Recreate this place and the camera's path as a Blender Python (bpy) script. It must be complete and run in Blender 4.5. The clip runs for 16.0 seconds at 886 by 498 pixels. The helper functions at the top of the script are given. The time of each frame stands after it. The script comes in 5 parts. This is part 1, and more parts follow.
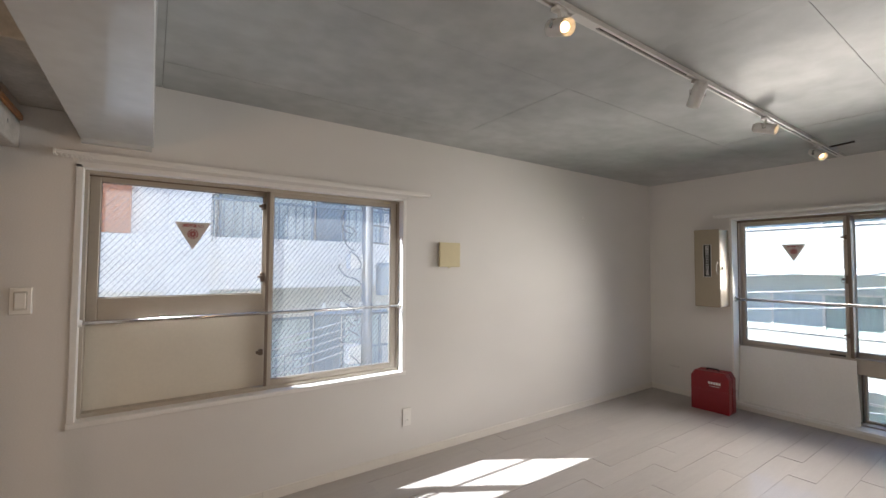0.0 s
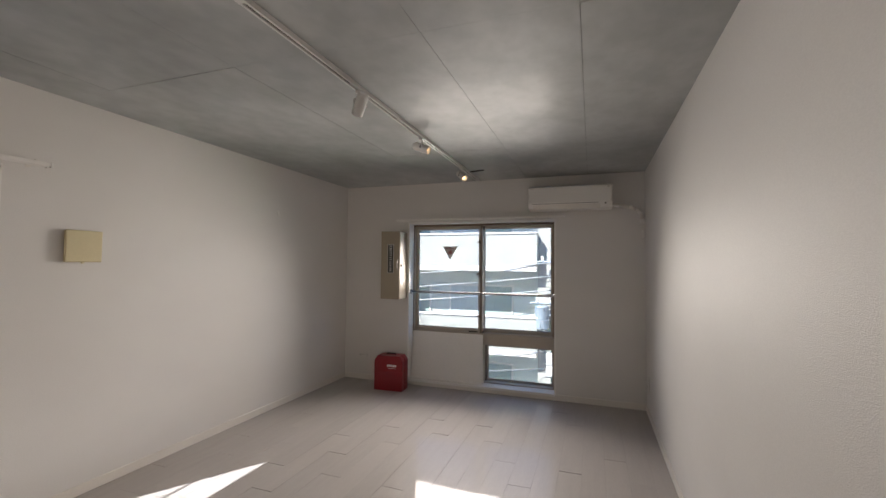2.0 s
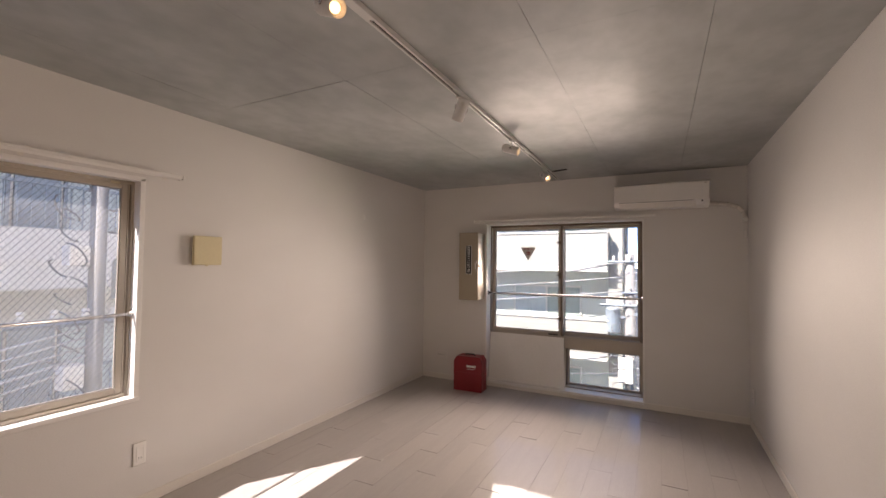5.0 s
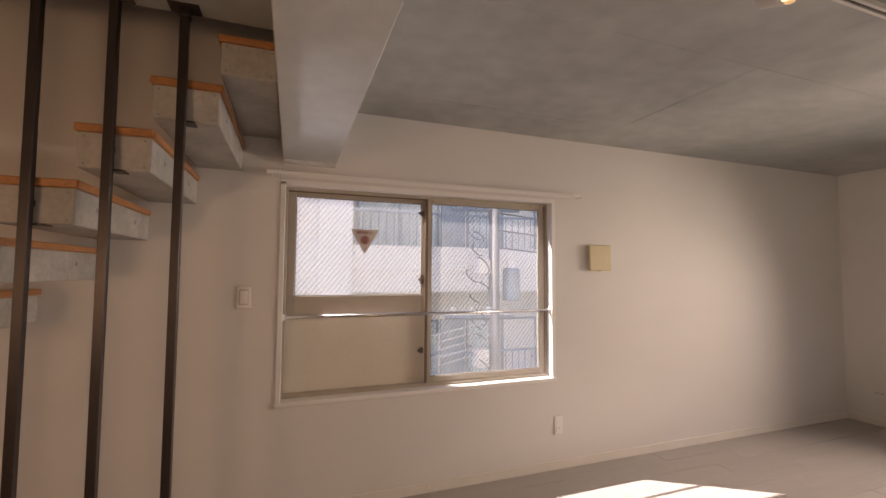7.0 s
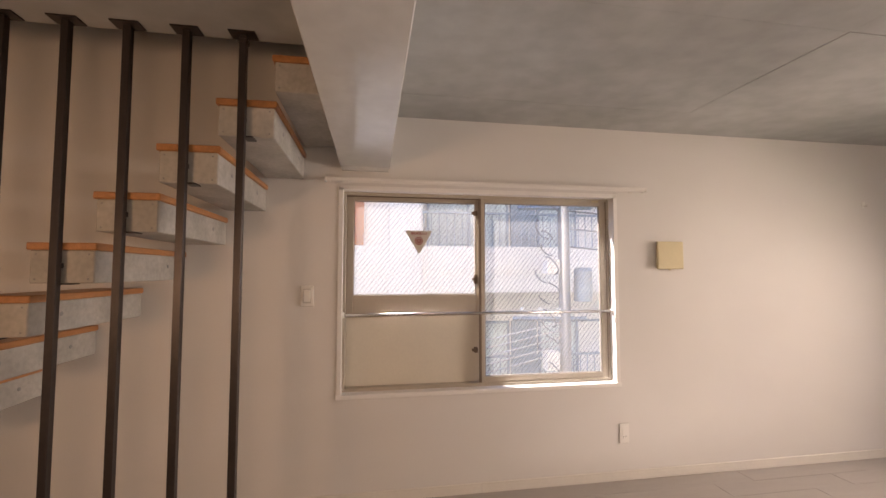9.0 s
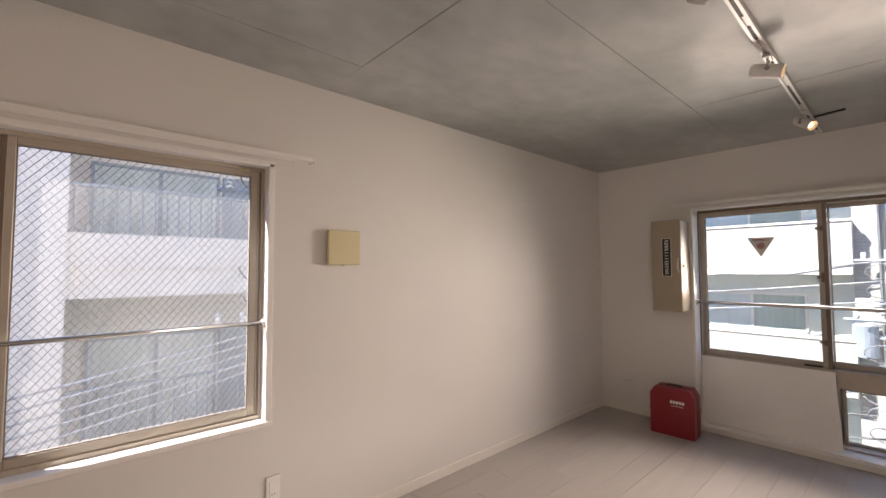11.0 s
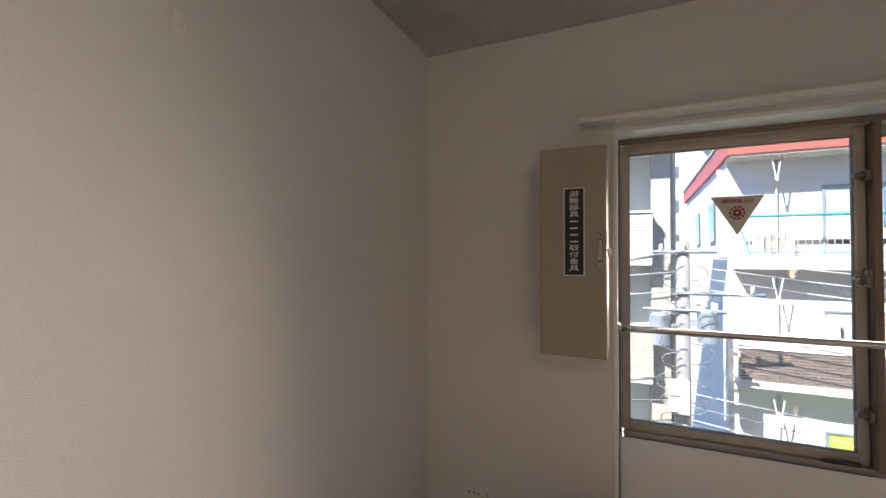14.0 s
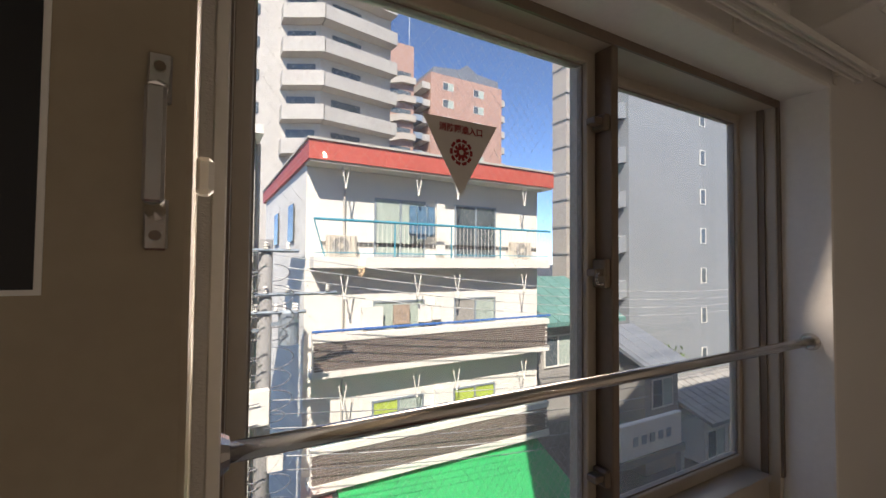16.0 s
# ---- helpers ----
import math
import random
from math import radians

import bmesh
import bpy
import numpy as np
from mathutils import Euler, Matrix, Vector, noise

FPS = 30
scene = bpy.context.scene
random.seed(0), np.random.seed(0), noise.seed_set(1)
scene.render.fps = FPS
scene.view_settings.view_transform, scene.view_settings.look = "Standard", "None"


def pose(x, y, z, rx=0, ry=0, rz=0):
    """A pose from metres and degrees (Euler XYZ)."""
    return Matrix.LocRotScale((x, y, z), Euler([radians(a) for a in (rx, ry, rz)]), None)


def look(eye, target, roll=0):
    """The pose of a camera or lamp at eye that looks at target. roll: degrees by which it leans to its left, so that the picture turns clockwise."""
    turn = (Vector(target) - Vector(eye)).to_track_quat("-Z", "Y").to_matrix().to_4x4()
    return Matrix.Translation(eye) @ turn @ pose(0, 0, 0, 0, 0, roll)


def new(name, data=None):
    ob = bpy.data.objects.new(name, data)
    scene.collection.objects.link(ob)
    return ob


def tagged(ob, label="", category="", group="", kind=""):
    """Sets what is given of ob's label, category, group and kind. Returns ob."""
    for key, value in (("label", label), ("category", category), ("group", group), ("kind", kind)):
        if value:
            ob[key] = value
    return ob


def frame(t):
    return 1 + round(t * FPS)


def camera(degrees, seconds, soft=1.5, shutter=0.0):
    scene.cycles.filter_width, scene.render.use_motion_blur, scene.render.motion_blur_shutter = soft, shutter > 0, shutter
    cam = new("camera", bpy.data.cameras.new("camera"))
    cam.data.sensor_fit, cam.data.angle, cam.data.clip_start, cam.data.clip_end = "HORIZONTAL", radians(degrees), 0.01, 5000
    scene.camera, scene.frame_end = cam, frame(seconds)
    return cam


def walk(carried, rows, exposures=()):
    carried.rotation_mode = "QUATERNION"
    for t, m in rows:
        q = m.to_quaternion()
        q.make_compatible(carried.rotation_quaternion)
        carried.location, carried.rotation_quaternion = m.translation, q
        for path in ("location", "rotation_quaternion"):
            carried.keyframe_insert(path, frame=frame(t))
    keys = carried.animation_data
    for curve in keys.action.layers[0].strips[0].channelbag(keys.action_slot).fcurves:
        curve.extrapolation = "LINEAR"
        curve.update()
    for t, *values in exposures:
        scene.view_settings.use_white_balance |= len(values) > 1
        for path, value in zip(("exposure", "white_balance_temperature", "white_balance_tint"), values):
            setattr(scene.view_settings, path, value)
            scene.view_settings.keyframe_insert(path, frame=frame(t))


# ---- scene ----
cam = camera(92.9, 16.0)
PATH = [
    (0, (2.72, -0.072, 1.410), (1.076, 1.064, 1.490), 0.3),
    (0.5, (2.781, 0.007, 1.402), (1.352, 1.403, 1.488), 0.3),
    (1, (2.85, 0.084, 1.403), (1.674, 1.699, 1.485), 0.4),
    (1.5, (2.882, 0.137, 1.405), (1.984, 1.923, 1.483), 0.5),
    (2, (2.917, 0.178, 1.406), (2.252, 2.063, 1.483), 0.6),
    (2.5, (2.945, 0.205, 1.418), (2.436, 2.138, 1.494), 0.6),
    (3, (2.946, 0.206, 1.440), (2.539, 2.163, 1.508), 0.5),
    (3.2, (2.935, 0.203, 1.443), (2.552, 2.164, 1.510), 0.5),
    (5.3, (2.659, 0.016, 1.418), (1.571, 1.693, 1.497), 0.6),
    (5.5, (2.637, -0.035, 1.408), (1.426, 1.554, 1.497), 0.6),
    (6, (2.612, -0.144, 1.404), (1.099, 1.160, 1.498), 0.6),
    (6.5, (2.593, -0.232, 1.393), (0.854, 0.751, 1.493), 0.5),
    (7, (2.598, -0.317, 1.388), (0.718, 0.356, 1.495), 0.4),
    (7.5, (2.614, -0.354, 1.383), (0.665, 0.081, 1.493), 0.3),
    (8, (2.623, -0.359, 1.384), (0.648, -0.066, 1.493), 0.2),
    (8.5, (2.630, -0.311, 1.382), (0.649, -0.062, 1.492), 0.1),
    (9, (2.647, -0.177, 1.379), (0.677, 0.150, 1.490), 0.0),
    (9.5, (2.628, -0.018, 1.372), (0.706, 0.523, 1.481), -0.1),
    (10, (2.501, 0.170, 1.380), (0.675, 0.982, 1.466), 0.0),
    (10.2, (2.441, 0.252, 1.377), (0.674, 1.185, 1.469), 0.0),
    (12.5, (1.451, 1.784, 1.376), (0.418, 3.496, 1.425), 0.1),
    (13, (1.282, 2.155, 1.370), (0.302, 3.899, 1.413), 0.2),
    (13.5, (1.101, 2.542, 1.380), (0.182, 4.318, 1.419), 0.3),
    (14, (0.922, 2.945, 1.374), (0.098, 4.767, 1.418), 0.3),
    (14.5, (0.793, 3.324, 1.360), (0.120, 5.207, 1.406), 0.4),
    (15, (0.733, 3.704, 1.350), (0.392, 5.675, 1.410), 0.3),
    (15.5, (0.778, 4.059, 1.339), (1.008, 6.045, 1.399), 0.4),
    (16, (0.843, 4.246, 1.333), (1.821, 5.989, 1.395), 0.5),
]
EXPOSURES = [
    (0.0, 2.2, 5750, 8),
    (1.0, 1.85, 6050, 13),
    (2.0, 1.85, 5850, 10),
    (3.0, 1.9, 5750, 10),
    (5.5, 1.95, 6800, 21),
    (6.5, 1.85, 6900, 21),
    (7.3, 2.2, 7000, 22),
    (8.5, 2.42, 7050, 22),
    (10.0, 2.35, 6400, 18),
    (12.5, 1.88, 6600, 17),
    (14.0, 1.88, 6300, 14),
    (15.0, 1.68, 6550, 16),
    (15.5, 1.26, 6850, 15),
    (16.0, 1.06, 6950, 14),
]
walk(cam, [(t, look(eye, target, roll)) for t, eye, target, roll in PATH], EXPOSURES)

# ---- daylight and lamps ----
SUN_TRAVEL = Vector((0.355, 0.57, -0.743)).normalized()
sky_world = bpy.data.worlds.new("sky")
scene.world = sky_world
sky_world.use_nodes = True
sky_nodes = sky_world.node_tree
sky_tex = sky_nodes.nodes.new("ShaderNodeTexSky")
sky_tex.sky_type = "NISHITA"
sky_tex.sun_disc = False
sky_tex.altitude, sky_tex.dust_density, sky_tex.ozone_density = 5000, 0.0, 6.0
sky_tex.sun_elevation = math.asin(-SUN_TRAVEL.z)
sky_tex.sun_rotation = math.atan2(-SUN_TRAVEL.x, -SUN_TRAVEL.y)
sky_nodes.links.new(sky_tex.outputs[0], sky_nodes.nodes["Background"].inputs[0])
sky_nodes.nodes["Background"].inputs[1].default_value = 0.15

sun = new("sun", bpy.data.lights.new("sun", "SUN"))
sun.data.energy, sun.data.angle, sun.data.color = 4.3, radians(0.53), (1.0, 0.95, 0.88)
sun.matrix_world = look((0, 0, 30), Vector((0, 0, 30)) + SUN_TRAVEL)

# track's place, place along it, aim, power, beam degrees
SPOTS = [
    (1.73, 1.12, (0.80, -0.25, -0.42), 3.5, 130),
    (1.73, 2.16, (-0.60, 0.46, -0.74), 3, 150),
    (1.73, 3.05, (0.93, 0.05, -0.34), 1.4, 120),
    (1.73, 4.07, (0.62, -0.45, -0.55), 0.7, 120),
]
WARM = (1.0, 0.84, 0.66)
# power of the added fill light across from the stairs
STAIR_FILL_POWER = 4.4

# daylight that the street sends in through the tall end window
window_light = new("window_daylight", bpy.data.lights.new("window_daylight", "AREA"))
window_light.data.shape, window_light.data.size, window_light.data.size_y = "RECTANGLE", 1.56, 0.50
window_light.data.energy, window_light.data.color, window_light.data.spread = 9.5, (1.0, 0.85, 0.69), radians(112)
window_light.matrix_world = look((1.70, 4.862, 1.42), (1.70, 0.0, 0.03))

# ---- small tools ----
def bm_box(bm, x0, x1, y0, y1, z0, z1, bevel=0.0, segments=1):
    m = Matrix.Translation(((x0 + x1) / 2, (y0 + y1) / 2, (z0 + z1) / 2)) @ Matrix.Diagonal((x1 - x0, y1 - y0, z1 - z0, 1))
    verts = bmesh.ops.create_cube(bm, size=1, matrix=m)["verts"]
    if bevel:
        edges = list({e for v in verts for e in v.link_edges})
        bmesh.ops.bevel(bm, geom=edges, offset=bevel, segments=segments, profile=0.5, affect="EDGES")
    return bm


def bm_rod(bm, a, b, r, r2=None, sides=12, caps=True):
    a, b = Vector(a), Vector(b)
    d = b - a
    m = Matrix.Translation((a + b) / 2) @ d.to_track_quat("Z", "Y").to_matrix().to_4x4()
    bmesh.ops.create_cone(bm, cap_ends=caps, segments=sides, radius1=r, radius2=r if r2 is None else r2, depth=d.length, matrix=m)
    return bm


def bm_tube(bm, pts, r, sides=6):
    for a, b in zip(pts, pts[1:]):
        bm_rod(bm, a, b, r, sides=sides)
    return bm


def bm_prism(bm, poly, axis, lo, hi):
    """A polygon of (u, v) pairs drawn out along an axis: x takes (y, z), y takes (x, z), z takes (x, y)."""
    def at(u, v, w):
        return {"x": (w, u, v), "y": (u, w, v), "z": (u, v, w)}[axis]
    low = [bm.verts.new(at(u, v, lo)) for u, v in poly]
    high = [bm.verts.new(at(u, v, hi)) for u, v in poly]
    bm.faces.new(low)
    bm.faces.new(high[::-1])
    for i in range(len(poly)):
        j = (i + 1) % len(poly)
        bm.faces.new((low[j], low[i], high[i], high[j]))
    bmesh.ops.recalc_face_normals(bm, faces=bm.faces)
    return bm


def sag(a, b, drop, n=10):
    a, b = Vector(a), Vector(b)
    return [a.lerp(b, i / n) - Vector((0, 0, drop * 4 * (i / n) * (1 - i / n))) for i in range(n + 1)]


def mesh_of(name, bm, material, smooth=False):
    me = bpy.data.meshes.new(name)
    bm.to_mesh(me)
    bm.free()
    if material:
        me.materials.append(material)
    if smooth:
        for p in me.polygons:
            p.use_smooth = True
    return me


def part(name, bm, material, parent, label="", smooth=False):
    """One mesh under a thing (an Empty) or under a part."""
    ob = new(name, mesh_of(name, bm, material, smooth))
    ob.parent = parent
    if parent.type == "EMPTY":
        ob.matrix_parent_inverse = parent.matrix_basis.inverted()
    return tagged(ob, label)


def solo(name, bm, material, label, category, group="", kind="", smooth=False):
    return tagged(new(name, mesh_of(name, bm, material, smooth)), label, category, group, kind)


def thing(name, base, label, category, group="", kind=""):
    ob = new(name)
    ob.empty_display_size = 0.05
    ob.matrix_basis = Matrix.Translation(base)
    return tagged(ob, label, category, group, kind)


def lettering(text, size, m, material, parent, name="lettering", spacing=1.0, bold=0.0):
    """Words in the built-in font as a flat mesh: m carries the text's plane."""
    curve = bpy.data.curves.new(name, "FONT")
    curve.body, curve.size, curve.align_x, curve.align_y = text, size, "CENTER", "CENTER"
    curve.space_line = spacing
    curve.extrude = 0.0004
    curve.offset = bold
    curve.resolution_u = 3
    temp = bpy.data.objects.new(name, curve)
    scene.collection.objects.link(temp)
    bpy.context.view_layer.update()
    me = bpy.data.meshes.new_from_object(temp.evaluated_get(bpy.context.evaluated_depsgraph_get()))
    bpy.data.objects.remove(temp)
    me.transform(m)
    me.materials.clear()
    me.materials.append(material)
    ob = new(name, me)
    ob.parent = parent
    if parent.type == "EMPTY":
        ob.matrix_parent_inverse = parent.matrix_basis.inverted()
    return ob


# ---- materials ----
def pbr(name, color, rough=0.5, metal=0.0, var=0.10, scale=3.0, fine=60.0, fvar=0.05, bump=0.0, bscale=150.0, rvar=0.0, rand=0.0,
        stretch=(1, 1, 1), coat=0.0, coat_rough=0.12, tint=None, spec=0.5):
    m = bpy.data.materials.new(name)
    m.use_nodes = True
    n, l = m.node_tree.nodes, m.node_tree.links
    p = n["Principled BSDF"]
    p.inputs["Roughness"].default_value, p.inputs["Metallic"].default_value = rough, metal
    p.inputs["Specular IOR Level"].default_value = spec
    if coat:
        p.inputs["Coat Weight"].default_value, p.inputs["Coat Roughness"].default_value = coat, coat_rough
    geo = n.new("ShaderNodeNewGeometry")
    mapping = n.new("ShaderNodeMapping")
    mapping.inputs["Scale"].default_value = stretch
    info = n.new("ShaderNodeObjectInfo")
    l.new(geo.outputs["Position"], mapping.inputs["Vector"])
    if rand:
        shift = n.new("ShaderNodeVectorMath")
        shift.operation = "SCALE"
        shift.inputs[0].default_value = (7.1, 3.3, 5.7)
        l.new(info.outputs["Random"], shift.inputs["Scale"])
        l.new(shift.outputs[0], mapping.inputs["Location"])

    def noise_tex(sc, detail):
        t = n.new("ShaderNodeTexNoise")
        t.inputs["Scale"].default_value, t.inputs["Detail"].default_value = sc, detail
        l.new(mapping.outputs[0], t.inputs["Vector"])
        return t

    def ramp(socket, lo, hi):
        r = n.new("ShaderNodeMapRange")
        r.interpolation_type = "SMOOTHSTEP"
        r.inputs[1].default_value, r.inputs[2].default_value = 0.22, 0.78
        r.inputs[3].default_value, r.inputs[4].default_value = lo, hi
        l.new(socket, r.inputs[0])
        return r.outputs[0]

    def times(a, b):
        x = n.new("ShaderNodeMath")
        x.operation = "MULTIPLY"
        l.new(a, x.inputs[0])
        l.new(b, x.inputs[1])
        return x.outputs[0]

    big, small = noise_tex(scale, 5), noise_tex(fine, 4)
    value = times(ramp(big.outputs[0], 1 - var, 1 + var), ramp(small.outputs[0], 1 - fvar, 1 + fvar))
    if rand:
        r = n.new("ShaderNodeMapRange")
        r.inputs[3].default_value, r.inputs[4].default_value = 1 - rand, 1 + rand
        l.new(info.outputs["Random"], r.inputs[0])
        value = times(value, r.outputs[0])
    mix = n.new("ShaderNodeVectorMath")
    mix.operation = "SCALE"
    if tint:
        blend = n.new("ShaderNodeMix")
        blend.data_type = "RGBA"
        blend.inputs[6].default_value, blend.inputs[7].default_value = (*color, 1), (*tint, 1)
        l.new(ramp(noise_tex(scale * 0.6, 3).outputs[0], 0, 1), blend.inputs[0])
        l.new(blend.outputs[2], mix.inputs[0])
    else:
        mix.inputs[0].default_value = color
    l.new(value, mix.inputs["Scale"])
    l.new(mix.outputs[0], p.inputs["Base Color"])
    if rvar:
        l.new(ramp(noise_tex(scale * 1.7, 2).outputs[0], rough - rvar, rough + rvar), p.inputs["Roughness"])
    if bump:
        b = n.new("ShaderNodeBump")
        b.inputs["Strength"].default_value, b.inputs["Distance"].default_value = bump, 0.002
        l.new(noise_tex(bscale, 3).outputs[0], b.inputs["Height"])
        l.new(b.outputs[0], p.inputs["Normal"])
    return m


def glass_mat(name, tint=(0.965, 0.98, 0.98), gloss=0.015, dust_veil=0.0):
    """A thin clear pane: a little gloss, more of it at a slant."""
    m = bpy.data.materials.new(name)
    m.use_nodes = True
    n, l = m.node_tree.nodes, m.node_tree.links
    n.remove(n["Principled BSDF"])
    clear, shine, mix = n.new("ShaderNodeBsdfTransparent"), n.new("ShaderNodeBsdfGlossy"), n.new("ShaderNodeMixShader")
    facing, amount = n.new("ShaderNodeLayerWeight"), n.new("ShaderNodeMapRange")
    clear.inputs[0].default_value = (*tint, 1)
    shine.inputs["Roughness"].default_value = gloss
    facing.inputs[0].default_value = 0.5
    amount.inputs[3].default_value, amount.inputs[4].default_value = 0.03, 0.7
    slant = n.new("ShaderNodeMath")
    slant.operation = "POWER"
    slant.inputs[1].default_value = 5.0
    l.new(facing.outputs["Facing"], slant.inputs[0])
    l.new(slant.outputs[0], amount.inputs[0])
    l.new(amount.outputs[0], mix.inputs[0])
    l.new(clear.outputs[0], mix.inputs[1])
    l.new(shine.outputs[0], mix.inputs[2])
    # pale film: dust on the glass, and a haze over the view
    if dust_veil:
        film, speck, share, dusty = n.new("ShaderNodeBsdfTranslucent"), n.new("ShaderNodeTexNoise"), n.new("ShaderNodeMapRange"), n.new("ShaderNodeMixShader")
        coord = n.new("ShaderNodeTexCoord")
        film.inputs[0].default_value = (0.85, 0.83, 0.79, 1)
        speck.inputs["Scale"].default_value, speck.inputs["Detail"].default_value = 3.0, 6.0
        share.inputs[1].default_value, share.inputs[2].default_value = 0.3, 0.7
        share.inputs[3].default_value, share.inputs[4].default_value = dust_veil * 0.7, dust_veil * 1.3
        l.new(coord.outputs["Object"], speck.inputs["Vector"])
        l.new(speck.outputs[0], share.inputs[0])
        l.new(share.outputs[0], dusty.inputs[0])
        l.new(mix.outputs[0], dusty.inputs[1])
        l.new(film.outputs[0], dusty.inputs[2])
        mix = dusty
    l.new(mix.outputs[0], n["Material Output"].inputs[0])
    return m


def glow_mat(name, color, strength):
    m = bpy.data.materials.new(name)
    m.use_nodes = True
    p = m.node_tree.nodes["Principled BSDF"]
    p.inputs["Base Color"].default_value = (*color, 1)
    p.inputs["Emission Color"].default_value = (*color, 1)
    p.inputs["Emission Strength"].default_value = strength
    return m


WALLPAPER = pbr("white_vinyl_wallpaper", (0.74, 0.722, 0.70), 0.55, var=0.02, scale=1.5, fvar=0.035, fine=140, bump=0.6, bscale=190, stretch=(1, 1, 2.2))
TRIM = pbr("cream_trim", (0.76, 0.73, 0.68), 0.42, var=0.03, fvar=0.02)
PLANK = pbr("whitewashed_plank", (0.42, 0.392, 0.37), 0.34, spec=0.06, coat=0.32, coat_rough=0.04, var=0.025, scale=4, fine=30, fvar=0.025, rvar=0.03, rand=0.03, stretch=(6, 0.7, 1), bump=0.05, bscale=25)
PLANK_BED = pbr("floor_joint", (0.36, 0.33, 0.31), 0.7)
CONCRETE = pbr("sealed_concrete", (0.43, 0.443, 0.436), 0.46, var=0.20, scale=1.1, fine=9, fvar=0.08, bump=0.09, bscale=5, coat=0.03, coat_rough=0.07, spec=0.14, tint=(0.385, 0.397, 0.396), stretch=(1.1, 0.85, 1))
CONCRETE_JOINT = pbr("concrete_joint", (0.27, 0.275, 0.275), 0.6)
BEAM = pbr("smooth_beam_concrete", (0.60, 0.62, 0.625), 0.40, var=0.10, scale=2.0, fine=14, fvar=0.05, coat=0.6, bump=0.06, bscale=12)
STEP_CONCRETE = pbr("cast_step_concrete", (0.42, 0.41, 0.385), 0.62, var=0.18, scale=6, fine=50, fvar=0.10, bump=0.3, bscale=60)
TREAD_WOOD = pbr("oiled_tread_wood", (0.44, 0.20, 0.075), 0.38, var=0.16, scale=5, fine=34, fvar=0.14, stretch=(1, 9, 9), bump=0.08, bscale=40, rand=0.08)
IRON = pbr("dark_iron_paint", (0.035, 0.027, 0.026), 0.38, metal=0.4, var=0.15, fvar=0.1, bump=0.1, bscale=90)
ALU = pbr("champagne_aluminium", (0.47, 0.42, 0.35), 0.38, metal=0.2, var=0.04, fvar=0.02)
GREY_TRIM = pbr("grey_plate_rim", (0.58, 0.56, 0.53), 0.45, var=0.02, fvar=0.02)
ALU_DARK = pbr("bronze_aluminium", (0.19, 0.145, 0.11), 0.40, metal=0.3, var=0.06, fvar=0.03)
PANEL = pbr("cream_panel", (0.70, 0.66, 0.57), 0.45, var=0.03, fvar=0.02)
BOARD = pbr("white_board", (0.84, 0.825, 0.80), 0.5, var=0.025, fvar=0.02)
CHROME = pbr("brushed_steel", (0.62, 0.60, 0.58), 0.20, metal=1.0, var=0.04, fvar=0.03)
RUBBER = pbr("dark_gasket", (0.04, 0.035, 0.03), 0.6)
GASKET = pbr("taupe_gasket", (0.26, 0.23, 0.20), 0.6)
GLASS = glass_mat("clear_glass", dust_veil=0.06)
# end window panes: the film imitates a veil of glare over the street
VEILED_GLASS = glass_mat("veiled_street_glass", dust_veil=0.06)
DARK_WIRE = pbr("dark_glass_wire", (0.10, 0.10, 0.10), 0.5)
WIRE = pbr("glass_wire", (0.55, 0.55, 0.54), 0.4, metal=0.3)
CABINET = pbr("beige_painted_steel", (0.35, 0.30, 0.222), 0.36, var=0.03, fvar=0.03, bump=0.05, bscale=260)
BLACK = pbr("black_print", (0.010, 0.012, 0.016), 0.4, var=0.02, fvar=0.02)
WHITE = pbr("white_print", (0.82, 0.82, 0.80), 0.45, var=0.02, fvar=0.02)
RED = pbr("red_moulded_plastic", (0.22, 0.004, 0.011), 0.36, var=0.06, fvar=0.05, bump=0.12, bscale=400)
RED_INK = pbr("red_print", (0.30, 0.015, 0.02), 0.5, var=0.02, fvar=0.02)
STICKER = pbr("sticker_film", (0.66, 0.63, 0.60), 0.5, var=0.02, fvar=0.02)
PLASTIC = pbr("white_plastic", (0.83, 0.815, 0.785), 0.34, var=0.015, fvar=0.01)
YELLOWED = pbr("yellowed_plastic", (0.66, 0.58, 0.36), 0.45, var=0.04, fvar=0.02)
LAMP_WHITE = pbr("lamp_enamel", (0.70, 0.69, 0.67), 0.32, var=0.02, fvar=0.01)
BULB = glow_mat("lamp_glow", (1.0, 0.62, 0.28), 0.9)

# ---- the room ----
W, N, H, S = 3.425, 4.80, 2.37, -3.4      # width, north wall, ceiling height, south wall
WY0, WY1, WZ0, WZ1 = -0.378, 1.462, 0.635, 1.905   # west window opening
NX0, NX1, NZ0, NZ1 = 0.850, 2.555, 0.055, 1.905    # north window opening
WELL_X, WELL_Y0, WELL_Y1 = 0.785, -3.2, -0.38      # stair well through the slab
BEAM_Z = 2.03


def bm_wall(holes, axis, lo, hi, a0, a1, z0, z1):
    """A wall with one opening (b0, b1, c0, c1) through it."""
    bm = bmesh.new()
    b0, b1, c0, c1 = holes
    for u0, u1, v0, v1 in ((a0, b0, z0, z1), (b1, a1, z0, z1), (b0, b1, z0, c0), (b0, b1, c1, z1)):
        if axis == "x":
            bm_box(bm, lo, hi, u0, u1, v0, v1)
        else:
            bm_box(bm, u0, u1, lo, hi, v0, v1)
    return bm


